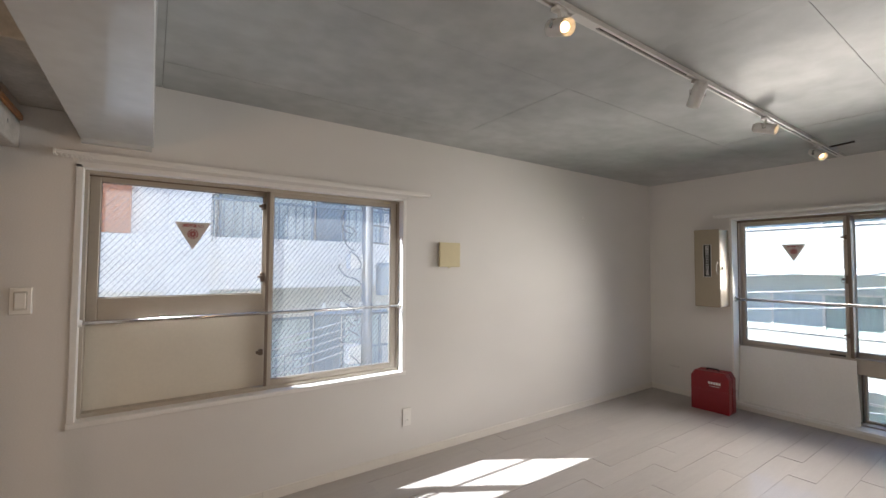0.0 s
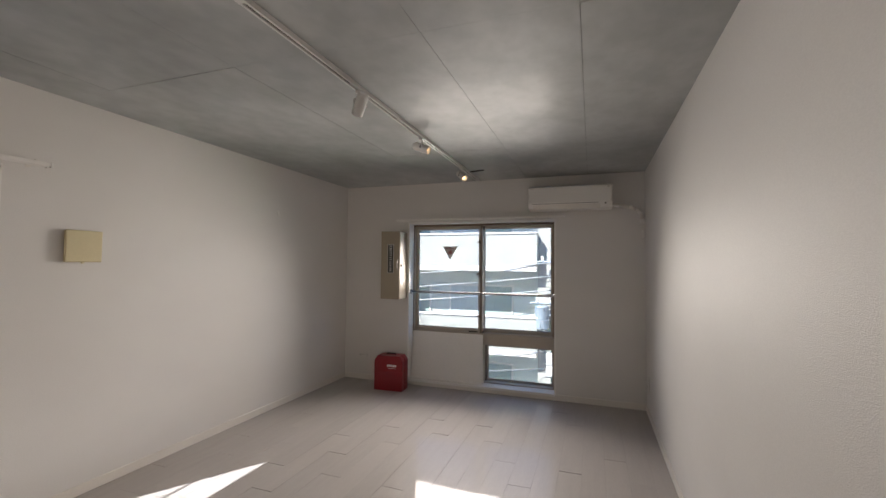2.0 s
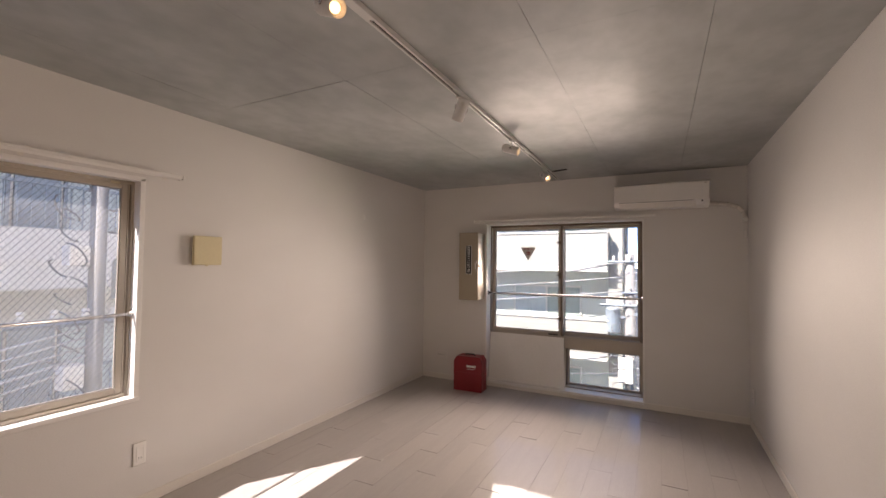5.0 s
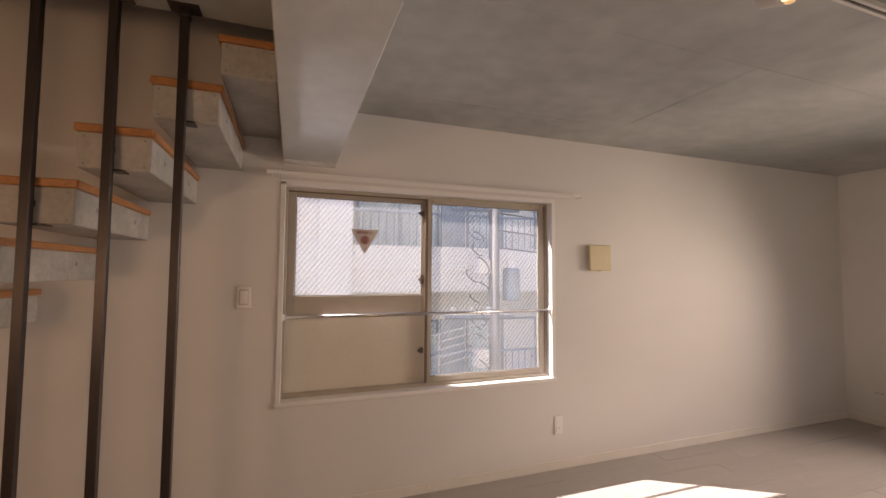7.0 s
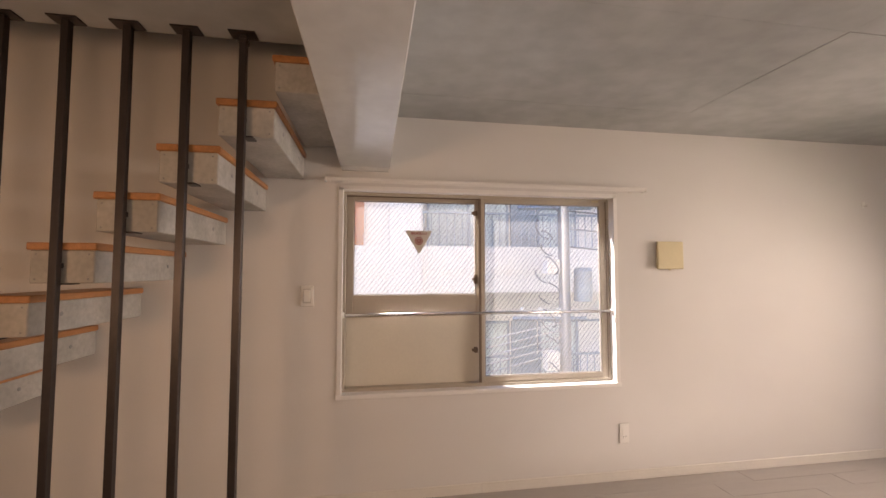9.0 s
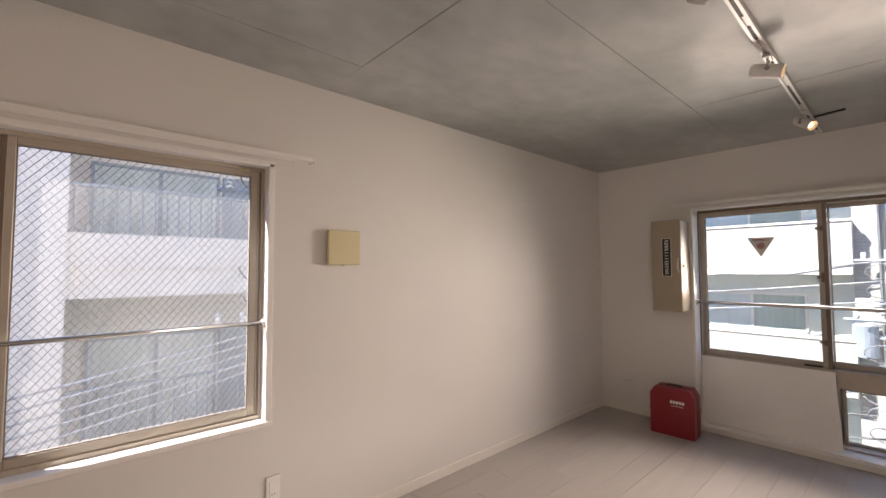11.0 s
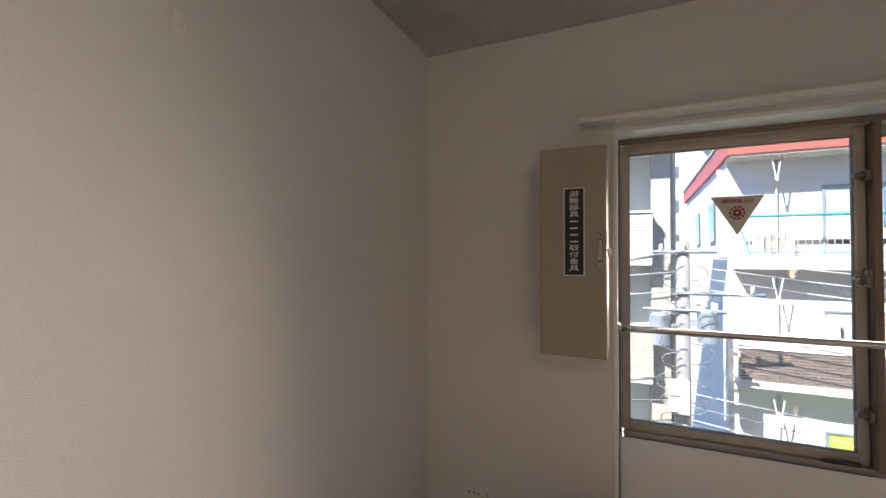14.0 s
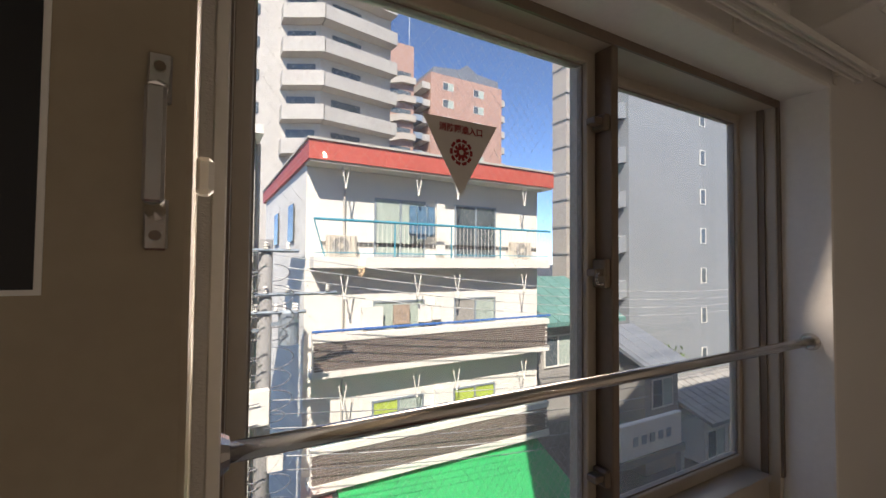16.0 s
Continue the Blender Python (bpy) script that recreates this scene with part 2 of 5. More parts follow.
UP = 4.7
solo("wall_west", bm_wall((WY0, WY1, WZ0, WZ1), "x", -0.17, 0, S, N, -0.25, UP), WALLPAPER, "white vinyl papered wall with a window", "wall", kind="structure")
solo("wall_north", bm_wall((NX0, NX1, NZ0, NZ1), "y", N, N + 0.26, -0.17, W + 0.17, -0.25, UP), WALLPAPER, "white vinyl papered end wall with tall window", "wall", kind="structure")
solo("wall_east", bm_box(bmesh.new(), W, W + 0.17, S, N, -0.25, UP), WALLPAPER, "plain white vinyl papered long wall", "wall", kind="structure")
solo("wall_south", bm_box(bmesh.new(), -0.17, W + 0.17, S - 0.17, S, -0.25, UP), WALLPAPER, "plain white papered wall behind the stairs", "wall", kind="structure")
solo("ceiling_upper", bm_box(bmesh.new(), -0.17, W + 0.17, S - 0.17, N + 0.26, UP, UP + 0.15), CONCRETE, "concrete roof slab over the upper floor", "ceiling", kind="structure")

# slab with the stair well, its underside cast in sheets with joints between
bm = bmesh.new()
for x0, x1, y0, y1 in ((0, W, WELL_Y1, N), (WELL_X, W, S, WELL_Y1), (0, WELL_X, S, WELL_Y0)):
    bm_box(bm, x0, x1, y0, y1, H + 0.010, H + 0.14)
ceiling = solo("ceiling", bm, CONCRETE_JOINT, "bare sealed grey concrete ceiling with formwork joints", "ceiling", kind="structure")
ceiling.data.materials.append(CONCRETE)
bm = bmesh.new()
bm.from_mesh(ceiling.data)
first = len(bm.faces)
xs, gap = (0.0, 0.36, 1.26, 2.25, 2.88, W), 0.0011
for j, (y0, y1) in enumerate(((WELL_Y1, -0.05), (-0.05, 1.755), (1.755, 3.56), (3.56, N))):
    for i, (x0, x1) in enumerate(zip(xs, xs[1:])):
        step = 0.0006 * ((i * 7 + j * 5) % 3)
        bm_box(bm, x0 + gap * (i > 0), x1 - gap * (i < 4), y0 + gap, y1 - gap * (j < 3), H - step, H + 0.010)
for x0, x1 in ((WELL_X, 1.6), (1.6, 2.5), (2.5, W)):
    bm_box(bm, x0, x1 - gap, S, WELL_Y1 - gap, H, H + 0.010)
bm.faces.ensure_lookup_table()
for f in bm.faces[first:]:
    f.material_index = 1
bm.to_mesh(ceiling.data)
bm.free()

bm = bm_box(bmesh.new(), 0.0, W, -0.380, -0.080, BEAM_Z, H - 0.003, 0.004)
bm_box(bm, 0.0, 0.035, -0.372, -0.088, BEAM_Z - 0.022, BEAM_Z + 0.002)
solo("ceiling_beam", bm, BEAM, "smooth grey sealed concrete ceiling beam", "beam", kind="structure")

# baseboards
bm = bmesh.new()
for y0, y1 in ((S, 0.505), (0.507, N)):
    bm_box(bm, 0, 0.009, y0, y1, 0.0, 0.062, 0.002)
solo("baseboard", bm, TRIM, "low cream baseboard along papered wall", "baseboard", kind="structure")
bm = bmesh.new()
bm_box(bm, 0.009, NX0 + 0.02, N - 0.009, N, 0, 0.062, 0.002)
bm_box(bm, NX0 + 0.02, NX1, N - 0.014, N, 0, 0.056, 0.002)
bm_box(bm, NX1, W - 0.009, N - 0.009, N, 0, 0.062, 0.002)
solo("baseboard", bm, TRIM, "low cream baseboard under the tall window", "baseboard", kind="structure")
solo("baseboard", bm_box(bmesh.new(), W - 0.009, W, S, N, 0, 0.062, 0.002), TRIM, "low cream baseboard along plain wall", "baseboard", kind="structure")


def wire_mesh(bm, axis, at, a0, a1, z0, z1, pitch, r):
    """Two sets of slanting wires inside a pane."""
    for sign in (1, -1):
        k = a0 - (z1 - z0)
        while k < a1 + (z1 - z0):
            pts = []
            for z in (z0, z1):
                pts.append((k + (z - z0) * 0.8 if sign > 0 else k + (z1 - z) * 0.8, z))
            (ua, za), (ub, zb) = pts
            lo, hi = 0.0, 1.0
            if ua != ub:
                t0, t1 = sorted(((a0 - ua) / (ub - ua), (a1 - ua) / (ub - ua)))
                lo, hi = max(lo, t0), min(hi, t1)
            if hi - lo > 0.01:
                ends = []
                for t in (lo, hi):
                    u, z = ua + (ub - ua) * t, za + (zb - za) * t
                    ends.append((at, u, z) if axis == "x" else (u, at, z))
                bm_rod(bm, ends[0], ends[1], r if sign > 0 or axis == "y" else r * 0.5, sides=3, caps=False)
            k += pitch
    return bm


def sash(parent, axis, at, depth, a0, a1, z0, z1, stile, top, bottom, material, wired=True, panes=None):
    """A sash with its pane; at is the middle of its depth."""
    def put(bm, u0, u1, v0, v1, d=depth, bev=0.003):
        if axis == "x":
            bm_box(bm, at - d / 2, at + d / 2, u0, u1, v0, v1, bev)
        else:
            bm_box(bm, u0, u1, at - d / 2, at + d / 2, v0, v1, bev)
    bm = bmesh.new()
    put(bm, a0, a0 + stile, z0, z1)
    put(bm, a1 - stile, a1, z0, z1)
    put(bm, a0 + stile, a1 - stile, z0, z0 + bottom)
    put(bm, a0 + stile, a1 - stile, z1 - top, z1)
    frame_part = part("sash_frame", bm, material, parent)
    bm = bmesh.new()
    e = 0.004
    for u0, u1, v0, v1 in ((a0 + stile, a0 + stile + e, z0 + bottom, z1 - top), (a1 - stile - e, a1 - stile, z0 + bottom, z1 - top),
                           (a0 + stile, a1 - stile, z0 + bottom, z0 + bottom + e), (a0 + stile, a1 - stile, z1 - top - e, z1 - top)):
        put(bm, u0, u1, v0, v1, 0.016, 0)
    part("gasket", bm, GASKET, frame_part, "taupe rubber glazing gasket")
    bm = bmesh.new()
    put(bm, a0 + stile + 0.001, a1 - stile - 0.001, z0 + bottom + 0.001, z1 - top - 0.001, 0.005, 0)
    pane = part("pane", bm, GLASS if axis == "x" else VEILED_GLASS, parent, "wired clear glass pane")
    pane.visible_shadow = False
    if wired:
        bm = bmesh.new()
        wire_mesh(bm, axis, at, a0 + stile, a1 - stile, z0 + bottom, z1 - top, 0.030 if axis == "x" else 0.024, 0.0014 if axis == "x" else 0.00022)
        part("wire_mesh", bm, DARK_WIRE if axis == "x" else WIRE, pane, "fine diamond wire inside the glass")
    return frame_part


def sticker(parent_label, axis, at, mid, ztop, side, facing):
    """A triangular sticker pointing down, on the room side of a pane."""
    h = side * 0.866
    tri = [(mid - side / 2, ztop), (mid + side / 2, ztop), (mid, ztop - h)]
    base = (at, mid, ztop - h) if axis == "x" else (mid, at, ztop - h)
    root = thing("triangle_sticker", base, parent_label, "sticker", "fire access stickers")
    bm = bmesh.new()
    bm_prism(bm, tri, axis, min(at, at + facing * 0.0012), max(at, at + facing * 0.0012))
    part("film", bm, STICKER, root)
    rot = Euler((radians(90), 0, radians(90))).to_matrix().to_4x4() if axis == "x" else Euler((radians(90), 0, 0)).to_matrix().to_4x4()
    off = at + facing * 0.0022
    place = Matrix.Translation((off, mid, ztop - side * 0.115)) if axis == "x" else Matrix.Translation((mid, off, ztop - side * 0.115))
    lettering("消防隊進入口", side * 0.098, place @ rot, RED_INK, root, bold=side * 0.0022)
    # round flower badge made of petals
    bm = bmesh.new()
    cz = ztop - side * 0.37
    for k in range(10):
        a = 2 * math.pi * k / 10
        for r0, r1, wdt in ((0.03, 0.10, 0.020), (0.115, 0.150, 0.035)):
            ring = []
            for s, rr in ((-1, r0), (1, r0), (0.8, r1), (-0.8, r1)):
                u = mid + side * (math.cos(a) * rr - math.sin(a) * wdt * s)
                v = cz + side * (math.sin(a) * rr + math.cos(a) * wdt * s)
                ring.append((u, v))
            bm_prism(bm, ring, axis, off - 0.0003, off + 0.0003)
    part("badge", bm, RED_INK, root, "red printed flower badge")
    return root


# ---- west window: sliding aluminium window with a fixed cream panel below the outer sash ----
win = thing("window_1", (0, (WY0 + WY1) / 2, WZ0), "sliding beige aluminium window with wired glass, closed", "window", kind="structure")
bm = bmesh.new()
for y0, y1, z0, z1 in ((WY0 - 0.012, WY0 + 0.016, WZ0, WZ1), (WY1 - 0.016, WY1 + 0.012, WZ0, WZ1), (WY0 - 0.012, WY1 + 0.012, WZ1 - 0.016, WZ1 + 0.012)):
    bm_box(bm, -0.062, 0.006, y0, y1, z0, z1, 0.002)
part("casing", bm, BOARD, win, "white painted wooden window lining")
part("window_sill", bm_box(bmesh.new(), -0.062, 0.014, WY0 - 0.016, WY1 + 0.014, WZ0 - 0.020, WZ0 + 0.006, 0.003), BOARD, win, "white painted sill")
bm = bmesh.new()
fy0, fy1, fz0, fz1 = WY0 + 0.010, WY1 - 0.004, WZ0 + 0.004, WZ1 - 0.008
for y0, y1, z0, z1 in ((fy0, fy0 + 0.022, fz0, fz1), (fy1 - 0.026, fy1, fz0, fz1), (fy0 + 0.022, fy1 - 0.026, fz0, fz0 + 0.022), (fy0 + 0.022, fy1 - 0.026, fz1 - 0.026, fz1)):
    bm_box(bm, -0.150, -0.060, y0, y1, z0, z1, 0.002)
for y0, y1 in ((fy1 - 0.040, fy1 - 0.034),):
    bm_box(bm, -0.150, -0.066, y0, y1, fz0 + 0.022, fz1 - 0.026)
part("window_frame", bm, ALU, win)
bm = bmesh.new()
bm_box(bm, -0.086, -0.082, fy0 + 0.022, fy1 - 0.026, fz1 - 0.034, fz1 - 0.026)
bm_box(bm, -0.130, -0.064, fy1 - 0.034, fy1 - 0.028, fz0 + 0.022, fz1 - 0.026)
bm_box(bm, -0.064, -0.058, fy0 + 0.01, fy1 - 0.01, fz1 - 0.008, fz1 + 0.001)
part("channel", bm, ALU_DARK, win, "dark bronze sliding channel")
sash(win, "x", -0.122, 0.026, fy0 + 0.022, 0.548, 1.095, fz1 - 0.02, 0.046, 0.034, 0.138, ALU)
sash(win, "x", -0.084, 0.026, 0.520, fy1 - 0.036, fz0 + 0.012, fz1 - 0.02, 0.036, 0.034, 0.046, ALU)
part("lower_panel", bm_box(bmesh.new(), -0.128, -0.112, fy0 + 0.022, 0.530, fz0 + 0.018, 1.095, 0.002), PANEL, win, "opaque cream infill panel")
part("meeting_stile", bm_box(bmesh.new(), -0.074, -0.068, 0.514, 0.532, fz0 + 0.012, fz1 - 0.02, 0.002), ALU_DARK, win, "dark bronze meeting stile strip")
for z, hook_len in ((1.775, 0.018), (1.335, 0.030), (0.868, 0.018)):
    bm = bm_box(bmesh.new(), -0.110, -0.088, 0.486, 0.512, z - hook_len, z + hook_len, 0.004)
    bm_box(bm, -0.096, -0.078, 0.470, 0.500, z - 0.008, z + 0.010, 0.003)
    part("latch", bm, ALU_DARK, win, "small dark bronze latch")
bm = bm_box(bmesh.new(), -0.068, -0.060, 1.325, 1.372, 1.868, 1.880)
part("label_plate", bm, YELLOWED, win, "small brass maker's plate")

bm = bmesh.new()
bm_rod(bm, (-0.030, WY0 + 0.018, 1.115), (-0.030, WY1 - 0.018, 1.115), 0.0095, sides=16)
rail1 = thing("grab_rail", (-0.03, 0.54, 1.115), "chrome steel safety rail across the window", "rail", "window safety rails")
part("tube", bm, CHROME, rail1, smooth=True)
for y, s in ((WY0 + 0.016, 1), (WY1 - 0.016, -1)):
    part("end_bracket", bm_rod(bmesh.new(), (-0.030, y, 1.115), (-0.030, y + s * 0.014, 1.115), 0.021, 0.015, sides=16), PLASTIC, rail1, "cream end bracket", smooth=False)
sticker("faded triangular fire access sticker on wired glass", "x", -0.1185, 0.120, 1.655, 0.184, 1)


def curtain_rail(name_label, axis, a0, a1, z, face, out, ends):
    mid = (a0 + a1) / 2
    base = (face, mid, z) if axis == "x" else (mid, face, z)
    root = thing("curtain_rail", base, name_label, "curtain rail", "curtain rails")

    def put(bm, u0, u1, d0, d1, v0, v1, bev=0.0015):
        d0, d1 = sorted((face + out * d0, face + out * d1))
        if axis == "x":
            bm_box(bm, d0, d1, u0, u1, v0, v1, bev)
        else:
            bm_box(bm, u0, u1, d0, d1, v0, v1, bev)
    for d in (0.030, 0.068):
        bm = bmesh.new()
        put(bm, a0, a1, d, d + 0.018, z + 0.002, z + 0.012)
        put(bm, a0, a1, d, d + 0.004, z - 0.008, z + 0.002)
        put(bm, a0, a1, d + 0.014, d + 0.018, z - 0.008, z + 0.002)
        track_part = part("track", bm, PLASTIC, root)
        bm = bmesh.new()
        for k in range(7):
            u = a0 + 0.012 + 0.018 * k
            put(bm, u, u + 0.010, d + 0.005, d + 0.013, z - 0.016, z + 0.001, 0.002)
        part("runner", bm, PLASTIC, track_part, "row of small clear curtain runners")
        bm = bmesh.new()
        put(bm, a0 - 0.012, a0, d - 0.002, d + 0.020, z - 0.012, z + 0.014, 0.003)
        part("end_cap", bm, PLASTIC, track_part)
        bm = bmesh.new()
        put(bm, a1, a1 + 0.012, d - 0.002, d + 0.020, z - 0.012, z + 0.014, 0.003)
        part("end_cap", bm, PLASTIC, track_part)
    for k in range(4):
        u = a0 + 0.06 + (a1 - a0 - 0.12) * k / 3
        bm = bmesh.new()
        put(bm, u - 0.012, u + 0.012, 0.0, 0.004, z - 0.018, z + 0.026)
        put(bm, u - 0.009, u + 0.009, 0.004, 0.088, z + 0.012, z + 0.017)
        part("bracket", bm, TRIM, root)
    return root


curtain_rail("white double curtain rail above the sliding window", "x", -0.455, 1.640, 1.938, 0.0, 1, 0)

# ---- north window: tall opening, two sashes above, boarded bay and low pane below ----
win = thing("window_2", ((NX0 + NX1) / 2, N + 0.2, NZ0), "tall beige aluminium window with wired glass, closed", "window", kind="structure")
FY = 5.005
bm = bmesh.new()
for x0, x1, z0, z1 in ((NX0 - 0.004, NX0 + 0.012, NZ0, NZ1), (NX1 - 0.012, NX1 + 0.004, NZ0, NZ1), (NX0 + 0.012, NX1 - 0.012, NZ1 - 0.012, NZ1 + 0.004)):
    bm_box(bm, x0, x1, N - 0.004, FY - 0.068, z0, z1, 0.002)
part("casing", bm, BOARD, win, "white painted wooden window lining")
part("window_sill", bm_box(bmesh.new(), NX0 + 0.002, NX1 - 0.002, N - 0.018, FY - 0.03, NZ0 - 0.015, NZ0 + 0.012, 0.003), BOARD, win, "white painted low sill")
fx0, fx1, fz0, fz1 = NX0 + 0.004, NX1 - 0.004, NZ0 + 0.006, NZ1 - 0.006
TZ0, TZ1 = 0.492, 0.628
bm = bmesh.new()
for x0, x1, z0, z1 in ((fx0, fx0 + 0.018, fz0, fz1), (fx1 - 0.030, fx1, fz0, fz1), (fx0 + 0.026, fx1 - 0.030, fz0, fz0 + 0.020), (fx0 + 0.026, fx1 - 0.030, fz1 - 0.028, fz1)):
    bm_box(bm, x0, x1, FY - 0.072, FY + 0.075, z0, z1, 0.002)
bm_box(bm, fx1 - 0.044, fx1 - 0.038, FY - 0.020, FY + 0.070, TZ1, fz1 - 0.028)
frame2 = part("window_frame", bm, ALU, win)
bm = bm_box(bmesh.new(), fx0 + 0.026, fx1 - 0.030, FY - 0.040, FY + 0.070, TZ0, TZ1 - 0.022, 0.003)
bm_box(bm, fx0 + 0.026, fx1 - 0.030, FY - 0.048, FY + 0.070, TZ1 - 0.022, TZ1, 0.002)
part("transom", bm, ALU, win, "deep beige aluminium transom")
bm = bmesh.new()
# head strip made wide: the frame's shade there is put into dark bronze
bm_box(bm, fx0 + 0.01, fx1 - 0.01, FY - 0.079, FY - 0.072, fz1 - 0.030, fz1 + 0.002)
bm_box(bm, fx1 - 0.026, fx1 - 0.010, FY - 0.079, FY - 0.072, TZ1, fz1 - 0.030)
bm_box(bm, fx0 + 0.010, fx0 + 0.016, FY - 0.079, FY - 0.072, TZ1, fz1 - 0.030)
bm_box(bm, fx1 - 0.038, fx1 - 0.031, FY - 0.040, FY + 0.060, TZ1, fz1 - 0.028)
bm_box(bm, 1.752, 1.764, FY - 0.010, FY + 0.030, fz0 + 0.02, TZ0)
part("channel", bm, ALU_DARK, win, "dark bronze sliding channel")
sash(win, "y", FY, 0.044, fx0 + 0.018, 1.700, TZ1, fz1 - 0.02, 0.032, 0.040, 0.036, ALU)
sash(win, "y", FY + 0.050, 0.036, 1.698, fx1 - 0.030, TZ1, fz1 - 0.02, 0.030, 0.036, 0.040, ALU, wired=False)
part("meeting_stile", bm_box(bmesh.new(), 1.701, 1.726, FY - 0.070, FY + 0.026, TZ1, fz1 - 0.02, 0.003), ALU_DARK, win, "dark bronze meeting stile")
sash(win, "y", FY + 0.03, 0.030, 1.764, fx1 - 0.030, fz0 + 0.020, TZ0, 0.016, 0.016, 0.016, ALU, wired=False)
part("backing_panel", bm_box(bmesh.new(), fx0 + 0.026, 1.752, FY + 0.010, FY + 0.020, fz0 + 0.020, TZ0), PANEL, win, "opaque cream infill panel")
for z, hook_len in ((1.682, 0.020), (1.309, 0.036), (0.817, 0.020)):
    bm = bm_box(bmesh.new(), 1.682, 1.7005, FY - 0.066, FY - 0.023, z - hook_len, z + hook_len, 0.004)
    bm_box(bm, 1.655, 1.688, FY - 0.058, FY - 0.028, z - 0.008, z + 0.010, 0.003)
    part("latch", bm, ALU_DARK, win, "small dark bronze latch")
bm = bmesh.new()
ring = [(1.668 + 0.014 * math.cos(a), FY - 0.062, 1.296 + 0.016 * math.sin(a)) for a in [math.pi * (0.6 + k / 6) for k in range(8)]]
bm_tube(bm, ring, 0.003)
part("crescent_lever", bm, CHROME, win, "small chrome crescent lever", smooth=True)
bm = bm_box(bmesh.new(), 1.560, 1.665, FY - 0.052, FY - 0.040, TZ1 + 0.002, TZ1 + 0.016, 0.002)
part("stop_block", bm, RUBBER, win, "small dark window stop")

# thin white board leaning over the bay under the inner sash, bowed at its edge
bm = bmesh.new()
cols, rows_n = 10, 14
grid_a, grid_b = [], []
for i in range(cols + 1):
    for j in range(rows_n + 1):
        u, v = i / cols, j / rows_n
        x = 0.868 + (1.752 - 0.868) * u + 0.014 * u * math.cos(v * 3.0)
        bow = 0.012 * math.sin(v * math.pi) * u
        y = FY - 0.075 - 0.070 * (1 - v) - bow
        z = NZ0 + 0.014 + (0.612 - NZ0 - 0.014) * v
        grid_a.append(bm.verts.new((x, y, z)))
        grid_b.append(bm.verts.new((x, y + 0.004, z)))
k = rows_n + 1
for i in range(cols):
    for j in range(rows_n):
        a = i * k + j
        bm.faces.new((grid_a[a], grid_a[a + k], grid_a[a + k + 1], grid_a[a + 1]))
        bm.faces.new((grid_b[a], grid_b[a + 1], grid_b[a + k + 1], grid_b[a + k]))
for j in range(rows_n):
    a = j
    bm.faces.new((grid_a[a], grid_a[a + 1], grid_b[a + 1], grid_b[a]))
    a = cols * k + j
    bm.faces.new((grid_a[a], grid_b[a], grid_b[a + 1], grid_a[a + 1]))
for i in range(cols):
    a = i * k + rows_n
    bm.faces.new((grid_a[a], grid_a[a + k], grid_b[a + k], grid_b[a]))
    a = i * k
    bm.faces.new((grid_a[a], grid_b[a], grid_b[a + k], grid_a[a + k]))
solo("cover_board", bm, BOARD, "thin bowed white board leaning over the low window bay", "board", smooth=False)

bm = bm_rod(bmesh.new(), (NX0 + 0.014, 4.856, 1.087), (NX1 - 0.014, 4.856, 1.087), 0.0135, sides=16)
rail2 = thing("grab_rail", (1.7, 4.856, 1.087), "steel safety rail across the tall window", "rail", "window safety rails")
part("tube", bm, CHROME, rail2, smooth=True)
for x, s in ((NX0 + 0.012, 1), (NX1 - 0.012, -1)):
    part("end_bracket", bm_rod(bmesh.new(), (x, 4.856, 1.087), (x + s * 0.012, 4.856, 1.087), 0.028, 0.020, sides=16), CHROME, rail2, "round steel end bracket")
sticker("faded triangular fire access sticker on window glass", "y", FY - 0.004, 1.308, 1.634, 0.186, -1)
curtain_rail("white double curtain rail above the tall window", "y", 0.735, 2.655, 1.932, N, -1, 0)

# ---- things in the room ----
# steel cabinet for escape gear on the end wall
CX0, CX1, CY0, CZ0, CZ1 = 0.594, 0.835, 4.585, 1.008, 1.795
cab = thing("wall_cabinet", (0.7, N, CZ0), "beige steel escape gear cabinet on the wall, closed", "cabinet")
part("body", bm_box(bmesh.new(), CX0 + 0.004, CX1 - 0.002, CY0 + 0.022, N, CZ0 + 0.004, CZ1 - 0.004, 0.004), CABINET, cab)
door = part("door", bm_box(bmesh.new(), CX0, CX1, CY0, CY0 + 0.020, CZ0, CZ1, 0.006, 2), CABINET, cab)
bm = bm_box(bmesh.new(), 0.806, 0.820, CY0 - 0.004, CY0, 1.437, 1.472, 0.0015)
bm_box(bm, 0.806, 0.820, CY0 - 0.004, CY0, 1.339, 1.374, 0.0015)
bm_box(bm, 0.807, 0.819, CY0 - 0.026, CY0 - 0.020, 1.368, 1.443, 0.002)
bm_tube(bm, [(0.813, CY0 - 0.004, 1.447), (0.813, CY0 - 0.023, 1.439)], 0.006, 8)
bm_tube(bm, [(0.813, CY0 - 0.004, 1.364), (0.813, CY0 - 0.023, 1.372)], 0.006, 8)
handle = part("handle", bm, CHROME, door, "bent steel pull handle")
for z in (1.462, 1.349):
    part("screw", bm_rod(bmesh.new(), (0.813, CY0 - 0.0055, z), (0.813, CY0 - 0.004, z), 0.0035, sides=12), ALU_DARK, handle, "small dark cross screw")
catch = part("catch", bm_box(bmesh.new(), CX1 - 0.002, CX1 + 0.012, CY0 + 0.040, CY0 + 0.062, 1.385, 1.415, 0.004), PLASTIC, cab, "small white side catch")
sign = part("label", bm_box(bmesh.new(), 0.682, 0.757, CY0 - 0.0012, CY0, 1.311, 1.641), WHITE, door, "white bordered black label with vertical lettering")
